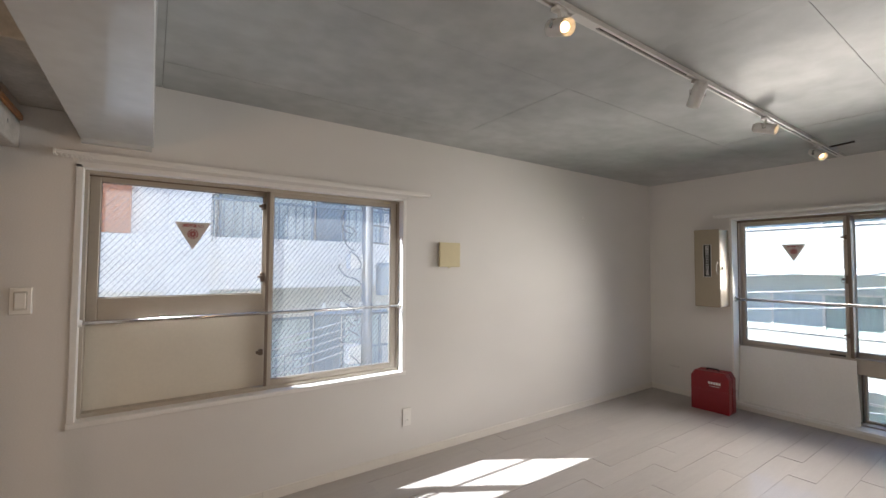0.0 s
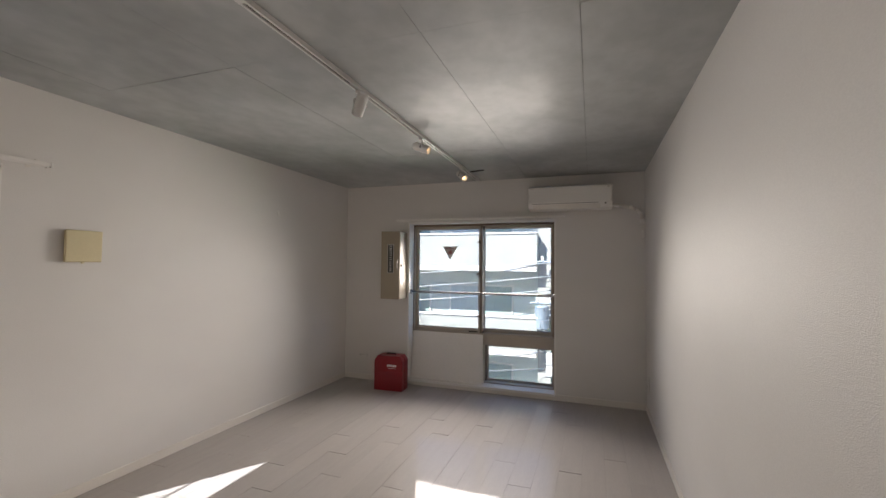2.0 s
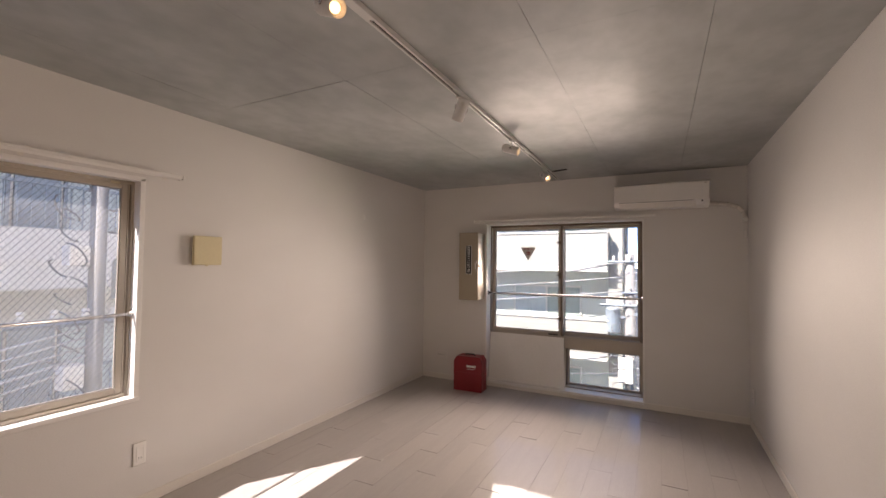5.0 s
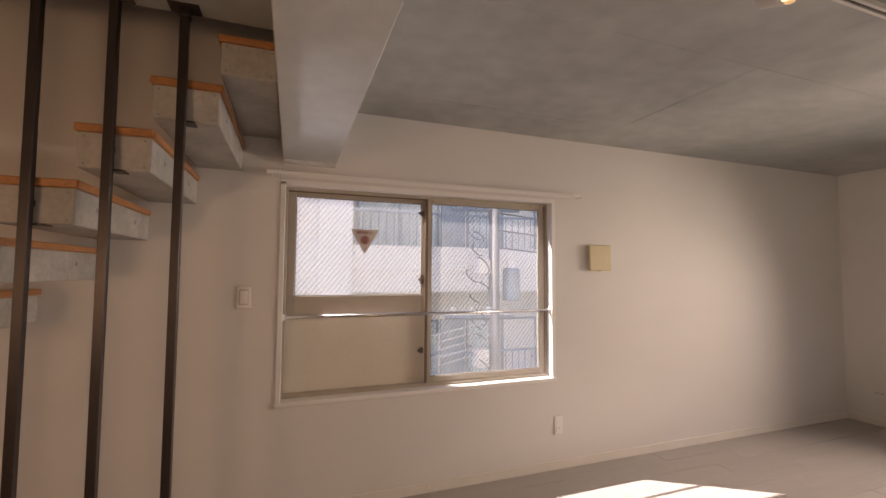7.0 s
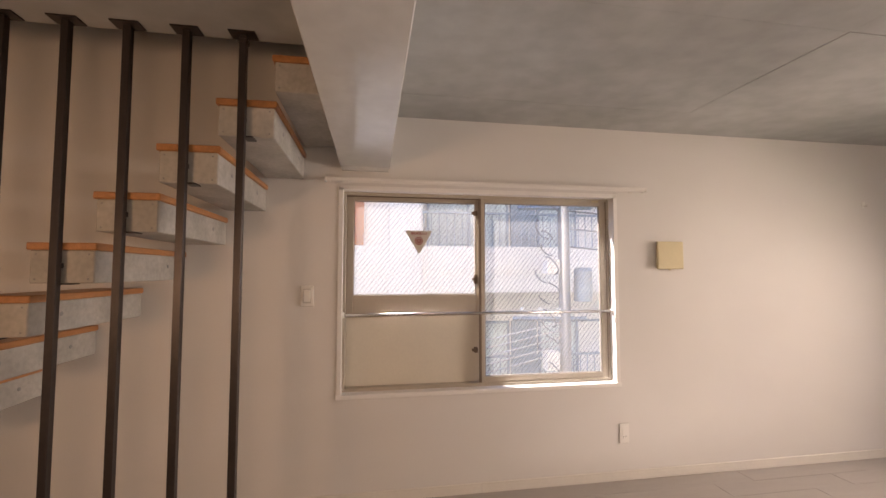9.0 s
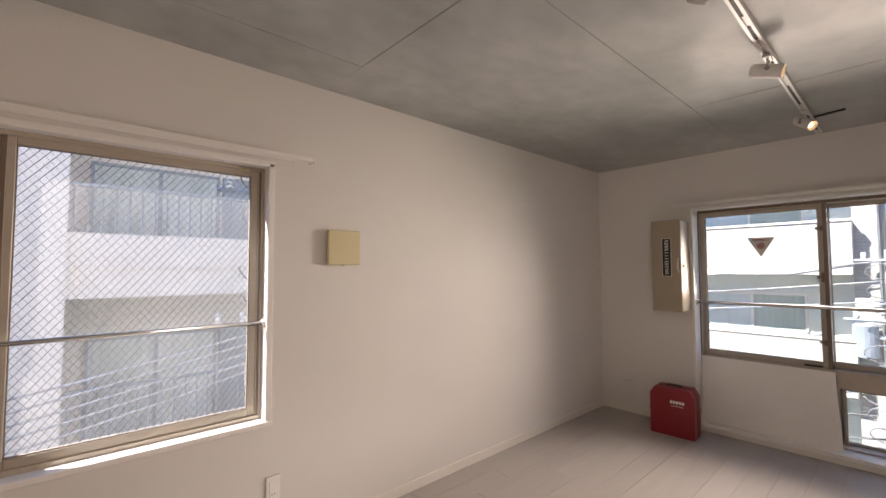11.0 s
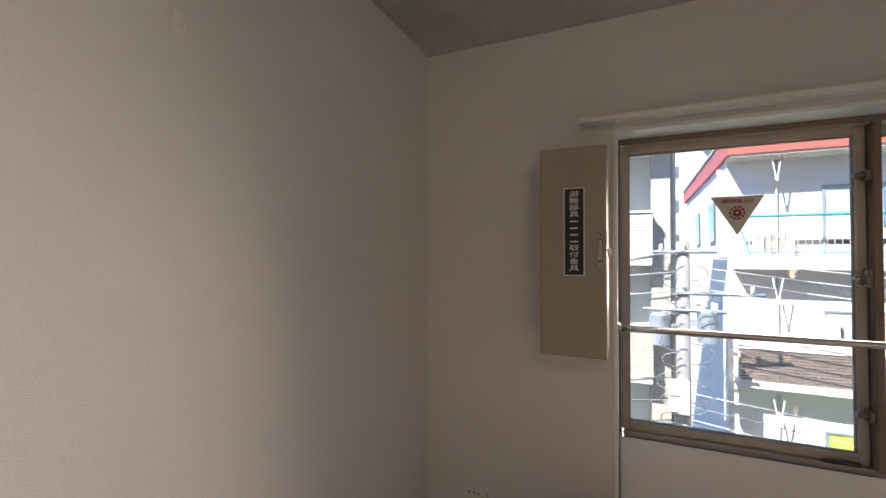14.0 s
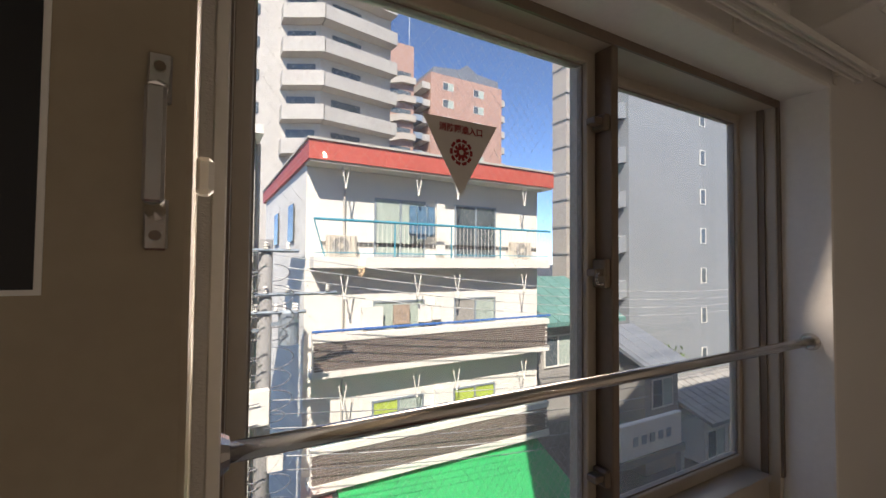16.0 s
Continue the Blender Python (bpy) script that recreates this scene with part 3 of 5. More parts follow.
field = bm_box(bmesh.new(), 0.6855, 0.7535, CY0 - 0.0022, CY0 - 0.0012, 1.3145, 1.6375)
black_field = part("label_ground", field, BLACK, door, "black label ground")
flat = Euler((radians(90), 0, 0)).to_matrix().to_4x4()
glyphs, pitch = "避難器具----取付金具", 0.0252
for k, g in enumerate(glyphs):
    z = 1.616 - pitch * k
    if g != "-":
        lettering(g, 0.0245, Matrix.Translation((0.7195, CY0 - 0.0030, z)) @ flat @ Matrix.Diagonal((1.5, 1, 1, 1)), WHITE, door)
bm = bmesh.new()
for k in range(4, 8):
    z = 1.616 - pitch * k
    bm_box(bm, 0.705, 0.734, CY0 - 0.0032, CY0 - 0.0022, z - 0.0035, z + 0.0020)
part("maker_mark", bm, WHITE, door, "plain white bars")

# red ladder case on the floor
case = thing("escape_ladder_case", (0.76, 4.55, 0), "red moulded plastic escape ladder case on the floor", "case")
turn = Matrix.Translation((0.765, 4.55, 0)) @ Matrix.Rotation(radians(3), 4, "Z")
cw, cd, ch = 0.335, 0.185, 0.385


def case_part(name, bm, material, parent, label=""):
    bmesh.ops.transform(bm, matrix=turn, verts=bm.verts)
    return part(name, bm, material, parent, label)


def shoulder(dx, dy, z0, z1, y0, y1):
    bm = bmesh.new()
    w = cw / 2 - dx
    bm_prism(bm, [(-w, z0), (w, z0), (w, z1 - 0.055), (w - 0.035, z1), (-w + 0.035, z1), (-w, z1 - 0.055)], "y", y0, y1)
    bmesh.ops.bevel(bm, geom=list(bm.edges), offset=0.008, segments=2, profile=0.6, affect="EDGES")
    return bm


case_part("front_shell", shoulder(0.0, 0, 0.0, ch, -cd / 2, -0.004), RED, case)
case_part("back_shell", shoulder(0.0, 0, 0.0, ch, 0.004, cd / 2), RED, case)
case_part("seam_band", shoulder(0.005, 0, 0.004, ch - 0.004, -0.006, 0.006), RED, case)
lid_lip = bm_box(bmesh.new(), -cw / 2 - 0.004, cw / 2 + 0.004, -cd / 2 - 0.003, cd / 2 + 0.003, 0.205, 0.214, 0.002)
case_part("lid_lip", lid_lip, RED, case)
bm = bmesh.new()
bm_tube(bm, [(-0.055, 0, ch - 0.002), (-0.048, 0, ch + 0.014), (0.048, 0, ch + 0.014), (0.055, 0, ch - 0.002)], 0.008, 10)
case_part("carry_handle", bm, BLACK, case, "black plastic carry handle")
for s in (-1, 1):
    bm = bm_box(bmesh.new(), min(s * cw / 2, s * (cw / 2 + 0.008)), max(s * cw / 2, s * (cw / 2 + 0.008)), -0.02, 0.02, 0.180, 0.235, 0.003)
    case_part("side_clasp", bm, RED, case)
bm = bmesh.new()
for k in range(5):
    x = -0.010 + k * 0.0225
    bm_box(bm, x, x + 0.018, -cd / 2 - 0.0016, -cd / 2 + 0.001, 0.268, 0.292, 0.003)
case_part("maker_mark", bm, WHITE, case, "plain white maker's mark bars")
bm = bm_box(bmesh.new(), 0.000, 0.090, -cd / 2 - 0.0012, -cd / 2 + 0.001, 0.247, 0.252)
case_part("small_print", bm, STICKER, case, "small pale print line")

# air conditioner with its pipe
ac = thing("air_conditioner", (2.70, N, 1.985), "white wall mounted air conditioner above the window", "air conditioner")
AX0, AX1, AZ0, AZ1, AD = 2.296, 3.112, 1.985, 2.232, 0.215
bm = bm_prism(bmesh.new(), [(N, AZ0 + 0.02), (N, AZ1), (N - AD + 0.03, AZ1), (N - AD, AZ1 - 0.02), (N - AD, AZ0 + 0.062), (N - AD + 0.035, AZ0 + 0.018), (N - 0.05, AZ0)], "x", AX0, AX1)
bmesh.ops.bevel(bm, geom=list(bm.edges), offset=0.006, segments=2, profile=0.6, affect="EDGES")
part("body", bm, PLASTIC, ac)
part("front_panel", bm_box(bmesh.new(), AX0 + 0.006, AX1 - 0.006, N - AD - 0.006, N - AD, AZ0 + 0.070, AZ1 - 0.018, 0.003), PLASTIC, ac)
bm = bmesh.new()
bm_prism(bm, [(N - AD + 0.006, AZ0 + 0.052), (N - AD + 0.012, AZ0 + 0.054), (N - AD + 0.046, AZ0 + 0.012), (N - AD + 0.040, AZ0 + 0.008)], "x", AX0 + 0.05, AX1 - 0.11)
part("louvre", bm, TRIM, ac, "cream outlet louvre")
part("outlet_slot", bm_box(bmesh.new(), AX0 + 0.05, AX1 - 0.13, N - AD + 0.0005, N - AD + 0.004, AZ0 + 0.058, AZ0 + 0.0615), RUBBER, ac, "dark outlet slot")
part("sensor", bm_box(bmesh.new(), AX1 - 0.07, AX1 - 0.055, N - AD - 0.001, N - AD + 0.003, AZ0 + 0.045, AZ0 + 0.058, 0.002), BLACK, ac, "small dark receiver window")
bm = bm_box(bmesh.new(), AX0 + 0.02, AX0 + 0.06, N - AD - 0.0072, N - AD - 0.006, AZ1 - 0.034, AZ1 - 0.028)
part("maker_mark", bm, STICKER, ac, "small grey printed mark")
part("badge", bm_box(bmesh.new(), AX1 - 0.045, AX1 - 0.020, N - AD - 0.0072, N - AD - 0.006, AZ1 - 0.040, AZ1 - 0.026), STICKER, ac, "small grey badge")
bm = bmesh.new()
pts = [(3.10, N - 0.07, 2.030), (3.18, N - 0.06, 2.022), (3.27, N - 0.05, 2.010), (3.34, N - 0.045, 1.985), (3.385, N - 0.04, 1.940), (3.395, N - 0.04, 1.880)]
bm_tube(bm, pts, 0.019, 10)
for p in pts[1:-1]:
    bmesh.ops.create_uvsphere(bm, u_segments=10, v_segments=6, radius=0.019, matrix=Matrix.Translation(p))
solo("aircon_pipe", bm, TRIM, "cream wrapped refrigerant pipe bending into the corner", "pipe", smooth=True)
pc = thing("pipe_clamp", (3.395, N, 1.81), "cream pipe cover and clamp in the corner", "pipe cover")
part("cover", bm_box(bmesh.new(), 3.372, 3.422, N - 0.065, N, 1.845, 1.882, 0.006), PLASTIC, pc)
part("stub", bm_box(bmesh.new(), 3.392, 3.415, N - 0.03, N, 1.70, 1.775, 0.004), PLASTIC, pc)

# square vent cover, switch, outlets, hook
vent = thing("vent_cover", (0, 1.848, 1.40), "square yellowed plastic vent cover on the wall", "vent cover")
part("back_plate", bm_box(bmesh.new(), 0, 0.010, 1.764, 1.936, 1.412, 1.580, 0.002), TRIM, vent)
part("cover", bm_box(bmesh.new(), 0.018, 0.040, 1.752, 1.948, 1.402, 1.592, 0.006, 2), YELLOWED, vent)
part("spacer", bm_box(bmesh.new(), 0.010, 0.018, 1.80, 1.90, 1.45, 1.545), TRIM, vent)
part("pull_tab", bm_box(bmesh.new(), 0.022, 0.032, 1.842, 1.856, 1.394, 1.402, 0.001), YELLOWED, vent)


def wall_plate(name, label, category, axis, face, out, mid, z0, z1, half, kind):
    base = (face, mid, z0) if axis == "x" else (mid, face, z0)
    root = thing(name, base, label, category, "electrical plates")

    def put(bm, u0, u1, d0, d1, v0, v1, bev=0.002):
        d0, d1 = sorted((face + out * d0, face + out * d1))
        if axis == "x":
            bm_box(bm, d0, d1, u0, u1, v0, v1, bev)
        else:
            bm_box(bm, u0, u1, d0, d1, v0, v1, bev)
        return bm
    part("rim", put(bmesh.new(), mid - half - 0.002, mid + half + 0.002, 0, 0.004, z0 - 0.002, z1 + 0.002, 0.001), GREY_TRIM, root)
    part("plate", put(bmesh.new(), mid - half, mid + half, 0.004, 0.0085, z0, z1, 0.002), PLASTIC, root)
    zc, h = (z0 + z1) / 2, (z1 - z0)
    if kind == "switch":
        part("inner_frame", put(bmesh.new(), mid - half * 0.62, mid + half * 0.62, 0.008, 0.010, zc - h * 0.36, zc + h * 0.36), GREY_TRIM, root)
        part("rocker", put(bmesh.new(), mid - half * 0.50, mid + half * 0.50, 0.010, 0.015, zc - h * 0.29, zc + h * 0.29), PLASTIC, root)
    else:
        part("socket", put(bmesh.new(), mid - half * 0.55, mid + half * 0.55, 0.008, 0.0105, zc - h * 0.34, zc + h * 0.34), PLASTIC, root)
        for dz in ((-h * 0.17,) if kind == "single" else (-h * 0.17, h * 0.17)):
            for du in (-0.0065, 0.0065):
                part("slot", put(bmesh.new(), mid + du - 0.001, mid + du + 0.001, 0.0104, 0.0112, zc + dz - 0.005, zc + dz + 0.005, 0), BLACK, root)
    return root


wall_plate("wall_switch", "white double rocker switch beside the window", "switch", "x", 0, 1, -0.566, 1.176, 1.299, 0.038, "switch")
wall_plate("wall_outlet", "white power outlet low on the wall", "outlet", "x", 0, 1, 1.490, 0.243, 0.370, 0.034, "single")
wall_plate("wall_outlet", "white power outlet near the end wall corner", "outlet", "x", W, -1, 4.62, 0.240, 0.362, 0.034, "double")
root = thing("wall_outlet", (0.26, N, 0.24), "paper covered wide outlet plate in the corner", "outlet", "electrical plates")
part("plate", bm_box(bmesh.new(), 0.195, 0.345, N - 0.005, N, 0.238, 0.345, 0.002), WALLPAPER, root)
for dx in (0.222, 0.246, 0.268, 0.312):
    part("slot", bm_box(bmesh.new(), dx, dx + 0.006, N - 0.0056, N - 0.005, 0.292, 0.302), BLACK, root)
hk = thing("wall_hook", (0, 3.545, 1.86), "small white plastic hook on the papered wall", "hook")
part("plate", bm_box(bmesh.new(), 0, 0.006, 3.528, 3.556, 1.872, 1.922, 0.002), PLASTIC, hk)
part("hook", bm_tube(bmesh.new(), [(0.006, 3.545, 1.890), (0.020, 3.545, 1.878), (0.024, 3.545, 1.890)], 0.004, 8), PLASTIC, hk)

# ---- lighting track ----
TX = 1.730
track = thing("lighting_track", (TX, 2.6, H), "white ceiling lighting track with end feed", "lighting track")
bm = bmesh.new()
TB = H - 0.024
bm_box(bm, TX - 0.018, TX - 0.007, 0.62, 4.70, TB, H - 0.0025)
bm_box(bm, TX + 0.007, TX + 0.018, 0.62, 4.70, TB, H - 0.0025)
bm_box(bm, TX - 0.007, TX + 0.007, 0.62, 4.70, TB + 0.010, H - 0.0025)
part("rail", bm, LAMP_WHITE, track)
for y0, y1 in ((0.95, 1.02), (1.36, 2.06), (2.26, 2.62), (2.72, 2.86), (3.16, 3.40), (3.55, 3.92), (4.2, 4.6)):
    part("slot", bm_box(bmesh.new(), TX - 0.0065, TX + 0.0065, y0, y1, TB + 0.006, TB + 0.010), RUBBER, track, "dark contact slot")
part("joiner", bm_box(bmesh.new(), TX - 0.0195, TX + 0.0195, 1.19, 1.34, TB - 0.002, H - 0.003, 0.002), LAMP_WHITE, track, "white track joiner")
part("end_cap", bm_box(bmesh.new(), TX - 0.019, TX + 0.019, 4.70, 4.715, TB - 0.001, H - 0.0025, 0.002), LAMP_WHITE, track)
bm = bm_tube(bmesh.new(), [(TX + 0.02, 4.30, H - 0.006), (TX + 0.07, 4.285, H - 0.008), (TX + 0.17, 4.262, H - 0.006)], 0.008, 8)
solo("ceiling_cable", bm, RUBBER, "short black cable lying along the concrete ceiling", "cable", smooth=True)

for TX, y, aim, power, beam in SPOTS:
    d = Vector(aim).normalized()
    pivot = Vector((TX, y, H - 0.095))
    spot = thing("track_spotlight", (TX, y, TB), "white cylindrical track spotlight, switched on", "spotlight", "track spotlights")
    bm = bm_box(bmesh.new(), TX - 0.016, TX + 0.016, y - 0.032, y + 0.032, TB - 0.016, TB - 0.0005, 0.003)
    part("adapter", bm, LAMP_WHITE, spot)
    part("stem", bm_rod(bmesh.new(), (TX, y, TB - 0.016), (TX, y, pivot.z + 0.026), 0.006, sides=10), LAMP_WHITE, spot)
    side = d.cross(Vector((0, 0, 1))).normalized()
    bm = bmesh.new()
    bm_rod(bm, pivot + side * 0.034 + Vector((0, 0, 0.002)), pivot + side * 0.038 + Vector((0, 0, 0.002)), 0.010, sides=10)
    bm_tube(bm, [pivot + side * 0.036, pivot + side * 0.034 + Vector((0, 0, 0.026)), pivot - side * 0.034 + Vector((0, 0, 0.026)), pivot - side * 0.036], 0.004, 8)
    part("yoke", bm, CHROME, spot, "bent steel yoke")
    back, front = pivot - d * 0.055, pivot + d * 0.058
    bm = bmesh.new()
    bm_rod(bm, back, front, 0.031, sides=24, caps=False)
    bm_rod(bm, back - d * 0.014, back, 0.022, 0.031, sides=24)
    bm_rod(bm, front, front - d * 0.020, 0.0300, 0.024, sides=24, caps=False)
    part("head", bm, LAMP_WHITE, spot, smooth=False)
    bm = bmesh.new()
    bm_rod(bm, front - d * 0.024, front - d * 0.018, 0.019, sides=24)
    part("bulb", bm, BULB, spot, "glowing warm bulb face")
    lamp = new("spot_light", bpy.data.lights.new("spot_light", "SPOT"))
    lamp.data.energy, lamp.data.color, lamp.data.spot_size, lamp.data.spot_blend = power, WARM, radians(beam), 1.0
    lamp.data.shadow_soft_size = 0.022
    lamp.matrix_world = look(front + d * 0.004, front + d)

# unseen lamp added on the plain wall as warm fill for the stairs
stair_fill = thing("stair_fill", (W, -1.9, 1.30), "added round fill light facing the stairs, out of view", "wall lamp")
part("base", bm_rod(bmesh.new(), (W, -1.9, 1.30), (W - 0.03, -1.9, 1.30), 0.26, sides=32), LAMP_WHITE, stair_fill)
lamp = new("stair_fill_light", bpy.data.lights.new("stair_fill_light", "AREA"))
lamp.data.shape, lamp.data.size, lamp.data.energy, lamp.data.color = "DISK", 0.50, STAIR_FILL_POWER, (1.0, 0.62, 0.34)
lamp.matrix_world = look((W - 0.035, -1.9, 1.30), (0.0, -1.9, 1.45))

# ---- cantilevered stairs with hanging bars ----
RISE, GOING, TOP_Z, TOP_Y = 0.2036, 0.2190, 2.309, -0.366
stairs = thing("staircase", (0.4, -1.6, 0.0), "open cantilevered staircase of concrete blocks with wooden treads", "staircase")
for k in range(11):
    zt, y1 = TOP_Z - RISE * k, TOP_Y - GOING * k
    if k == 0:
        y1 = -0.384
    y0 = TOP_Y - GOING * k - 0.243
    step = part("step_block", bm_box(bmesh.new(), 0.0, 0.797, y0 + 0.010, y1 - 0.010, zt - 0.158, zt - 0.029, 0.004), STEP_CONCRETE, stairs, "cast concrete step block")
    part("tread", bm_box(bmesh.new(), 0.0, 0.806, y0, y1, zt - 0.029, zt, 0.004), TREAD_WOOD, step, "oiled orange brown wooden tread")
    for x in (0.20, 0.62):
        part("cone_hole", bm_rod(bmesh.new(), (x, y1 - 0.0105, zt - 0.085), (x, y1 - 0.0085, zt - 0.085), 0.010, sides=12), CONCRETE_JOINT, step, "small dark formwork hole")
    for yy in (y0 + 0.03, y1 - 0.03):
        for zz in (zt - 0.045, zt - 0.142):
            part("nail_hole", bm_rod(bmesh.new(), (0.7965, yy, zz), (0.7985, yy, zz), 0.004, sides=8), CONCRETE_JOINT, step)
for k in range(9):
    y = -0.718 - 0.2175 * k
    zt = TOP_Z - RISE * (k + 1)
    post = thing("hanging_bar", (0.826, y, 0.0), "dark painted square iron bar from floor to ceiling", "railing bar", "stair railing bars")
    part("bar", bm_box(bmesh.new(), 0.8105, 0.8395, y - 0.0145, y + 0.0145, 0.0, H - 0.006, 0.002), IRON, post)
    part("top_plate", bm_box(bmesh.new(), 0.795, 0.865, y - 0.052, y + 0.052, H - 0.006, H, 0.001), IRON, post)
    part("foot_plate", bm_box(bmesh.new(), 0.795, 0.865, y - 0.045, y + 0.045, 0.0, 0.006, 0.001), IRON, post)
    if zt > 0.3:
        bm = bm_box(bmesh.new(), 0.745, 0.8105, y + 0.002, y + 0.040, zt - 0.163, zt - 0.158)
        part("step_bracket", bm, IRON, post)
        part("step_pin", bm_box(bmesh.new(), 0.797, 0.8105, y - 0.012, y + 0.012, zt - 0.10, zt - 0.08), IRON, post)
    if k == 0:
        bm = bm_box(bmesh.new(), 0.806, 0.844, y - 0.019, y + 0.019, H - 0.040, H - 0.022, 0.003)
        part("collar", bm, IRON, post)

# ---- outside: street, houses, poles ----
GROUND = -7.2
O_WHITE = pbr("white_render", (0.80, 0.755, 0.68), 0.8, var=0.07, scale=0.8, fine=9, fvar=0.05, bump=0.2, bscale=30)
O_CREAM = pbr("cream_render", (0.62, 0.55, 0.45), 0.8, var=0.08, scale=0.8, fine=9, fvar=0.05)
O_GREY = pbr("grey_render", (0.25, 0.262, 0.268), 0.8, var=0.04, scale=0.3, fine=4, fvar=0.03)
O_BEIGE = pbr("beige_render", (0.50, 0.44, 0.37), 0.8, var=0.06, scale=0.4, fine=5, fvar=0.04)
O_STONE = pbr("warm_grey_render", (0.47, 0.43, 0.38), 0.8, var=0.06, scale=0.4, fine=5, fvar=0.04)
# weathered grey; on the shop front it stands for the awning's shade
O_SHADE = pbr("weathered_shade_grey", (0.33, 0.31, 0.28), 0.85, var=0.12, scale=0.9, fine=10, fvar=0.06)
O_BRICK = pbr("terracotta_cladding", (0.45, 0.27, 0.21), 0.8, var=0.07, scale=0.5, fine=6, fvar=0.06)
O_DARKBRICK = pbr("dark_brown_brick", (0.21, 0.165, 0.14), 0.75, var=0.2, scale=5, fine=20, fvar=0.1)
O_REDROOF = pbr("red_painted_fascia", (0.52, 0.10, 0.07), 0.6, var=0.08, scale=1, fine=12, fvar=0.05)
O_BLUE = pbr("turquoise_rail_paint", (0.03, 0.30, 0.42), 0.5, var=0.08, scale=3)
O_DEEPBLUE = pbr("blue_rail_paint", (0.03, 0.13, 0.40), 0.5, var=0.08, scale=3)
O_GREEN = pbr("bright_green_awning", (0.014, 0.34, 0.10), 0.6, var=0.06, scale=1)
O_TEAL = pbr("teal_sheet_roof", (0.11, 0.24, 0.21), 0.55, var=0.08, scale=1)
O_GLASS = pbr("dark_window_glass", (0.10, 0.12, 0.13), 0.08, var=0.2, scale=0.7, fvar=0.05)
O_CURTAIN = pbr("pale_green_curtain", (0.40, 0.46, 0.40), 0.9, var=0.12, scale=5, stretch=(3, 3, 0.3))
O_LIME = pbr("lime_curtain", (0.42, 0.52, 0.08), 0.9, var=0.1, scale=5, stretch=(3, 3, 0.3))
O_METAL = pbr("galvanised_steel", (0.31, 0.36, 0.40), 0.5, metal=0.3, var=0.1, scale=3)
O_POLE = pbr("pole_concrete", (0.26, 0.25, 0.24), 0.8, var=0.08, scale=2)
O_CABLE = pbr("cable_sheath", (0.20, 0.20, 0.21), 0.6)
O_CABLE_PALE = pbr("weathered_cable_sheath", (0.50, 0.50, 0.50), 0.6)
O_ROAD = pbr("asphalt", (0.06, 0.06, 0.06), 0.9, var=0.12, scale=0.5, fine=30, fvar=0.1)
O_SLATE = pbr("grey_roof_sheet", (0.17, 0.185, 0.21), 0.6, var=0.1, scale=1)
O_ORANGE = pbr("orange_wall_panel", (0.50, 0.21, 0.10), 0.7, var=0.06)
O_GALLERY = pbr("white_gallery_render", (0.82, 0.78, 0.72), 0.8, var=0.05, scale=0.8, fine=9, fvar=0.04)
O_PALE = pbr("pale_glazing", (0.55, 0.61, 0.60), 0.5, var=0.15, scale=4, stretch=(3, 3, 0.3))
O_MINT = pbr("pale_green_render", (0.68, 0.72, 0.66), 0.8, var=0.05, scale=0.8, fine=9, fvar=0.04)
O_LEAF = pbr("leaf", (0.10, 0.17, 0.03), 0.8, var=0.3, scale=3, rand=0.0)


def tile_mat(name, a, b, mortar, w, h):
    m = pbr(name, a, 0.5)
    n, l = m.node_tree.nodes, m.node_tree.links
    p = n["Principled BSDF"]
    t = n.new("ShaderNodeTexBrick")
    t.inputs["Color1"].default_value, t.inputs["Color2"].default_value, t.inputs["Mortar"].default_value = (*a, 1), (*b, 1), (*mortar, 1)
    t.inputs["Scale"].default_value, t.inputs["Brick Width"].default_value, t.inputs["Row Height"].default_value = 1.0, w, h
    t.inputs["Mortar Size"].default_value = 0.008
    geo, sep, com = n.new("ShaderNodeNewGeometry"), n.new("ShaderNodeSeparateXYZ"), n.new("ShaderNodeCombineXYZ")
    l.new(geo.outputs["Position"], sep.inputs[0])
    add = n.new("ShaderNodeMath")
    l.new(sep.outputs[0], add.inputs[0])
    l.new(sep.outputs[1], add.inputs[1])
    l.new(add.outputs[0], com.inputs[0])
    l.new(sep.outputs[2], com.inputs[1])
    l.new(com.outputs[0], t.inputs["Vector"])
    l.new(t.outputs[0], p.inputs["Base Color"])
    return m


O_TILE = tile_mat("cream_wall_tile", (0.46, 0.445, 0.385), (0.41, 0.40, 0.345), (0.31, 0.30, 0.27), 0.24, 0.075)
O_TILE_GREY = tile_mat("beige_wall_tile", (0.46, 0.40, 0.33), (0.43, 0.37, 0.31), (0.30, 0.27, 0.24), 3.2, 1.4)

solo("ground", bm_box(bmesh.new(), -1500, 1500, -1500, 1500, GROUND - 0.3, GROUND), O_ROAD, "grey asphalt street ground", "ground", kind="structure")


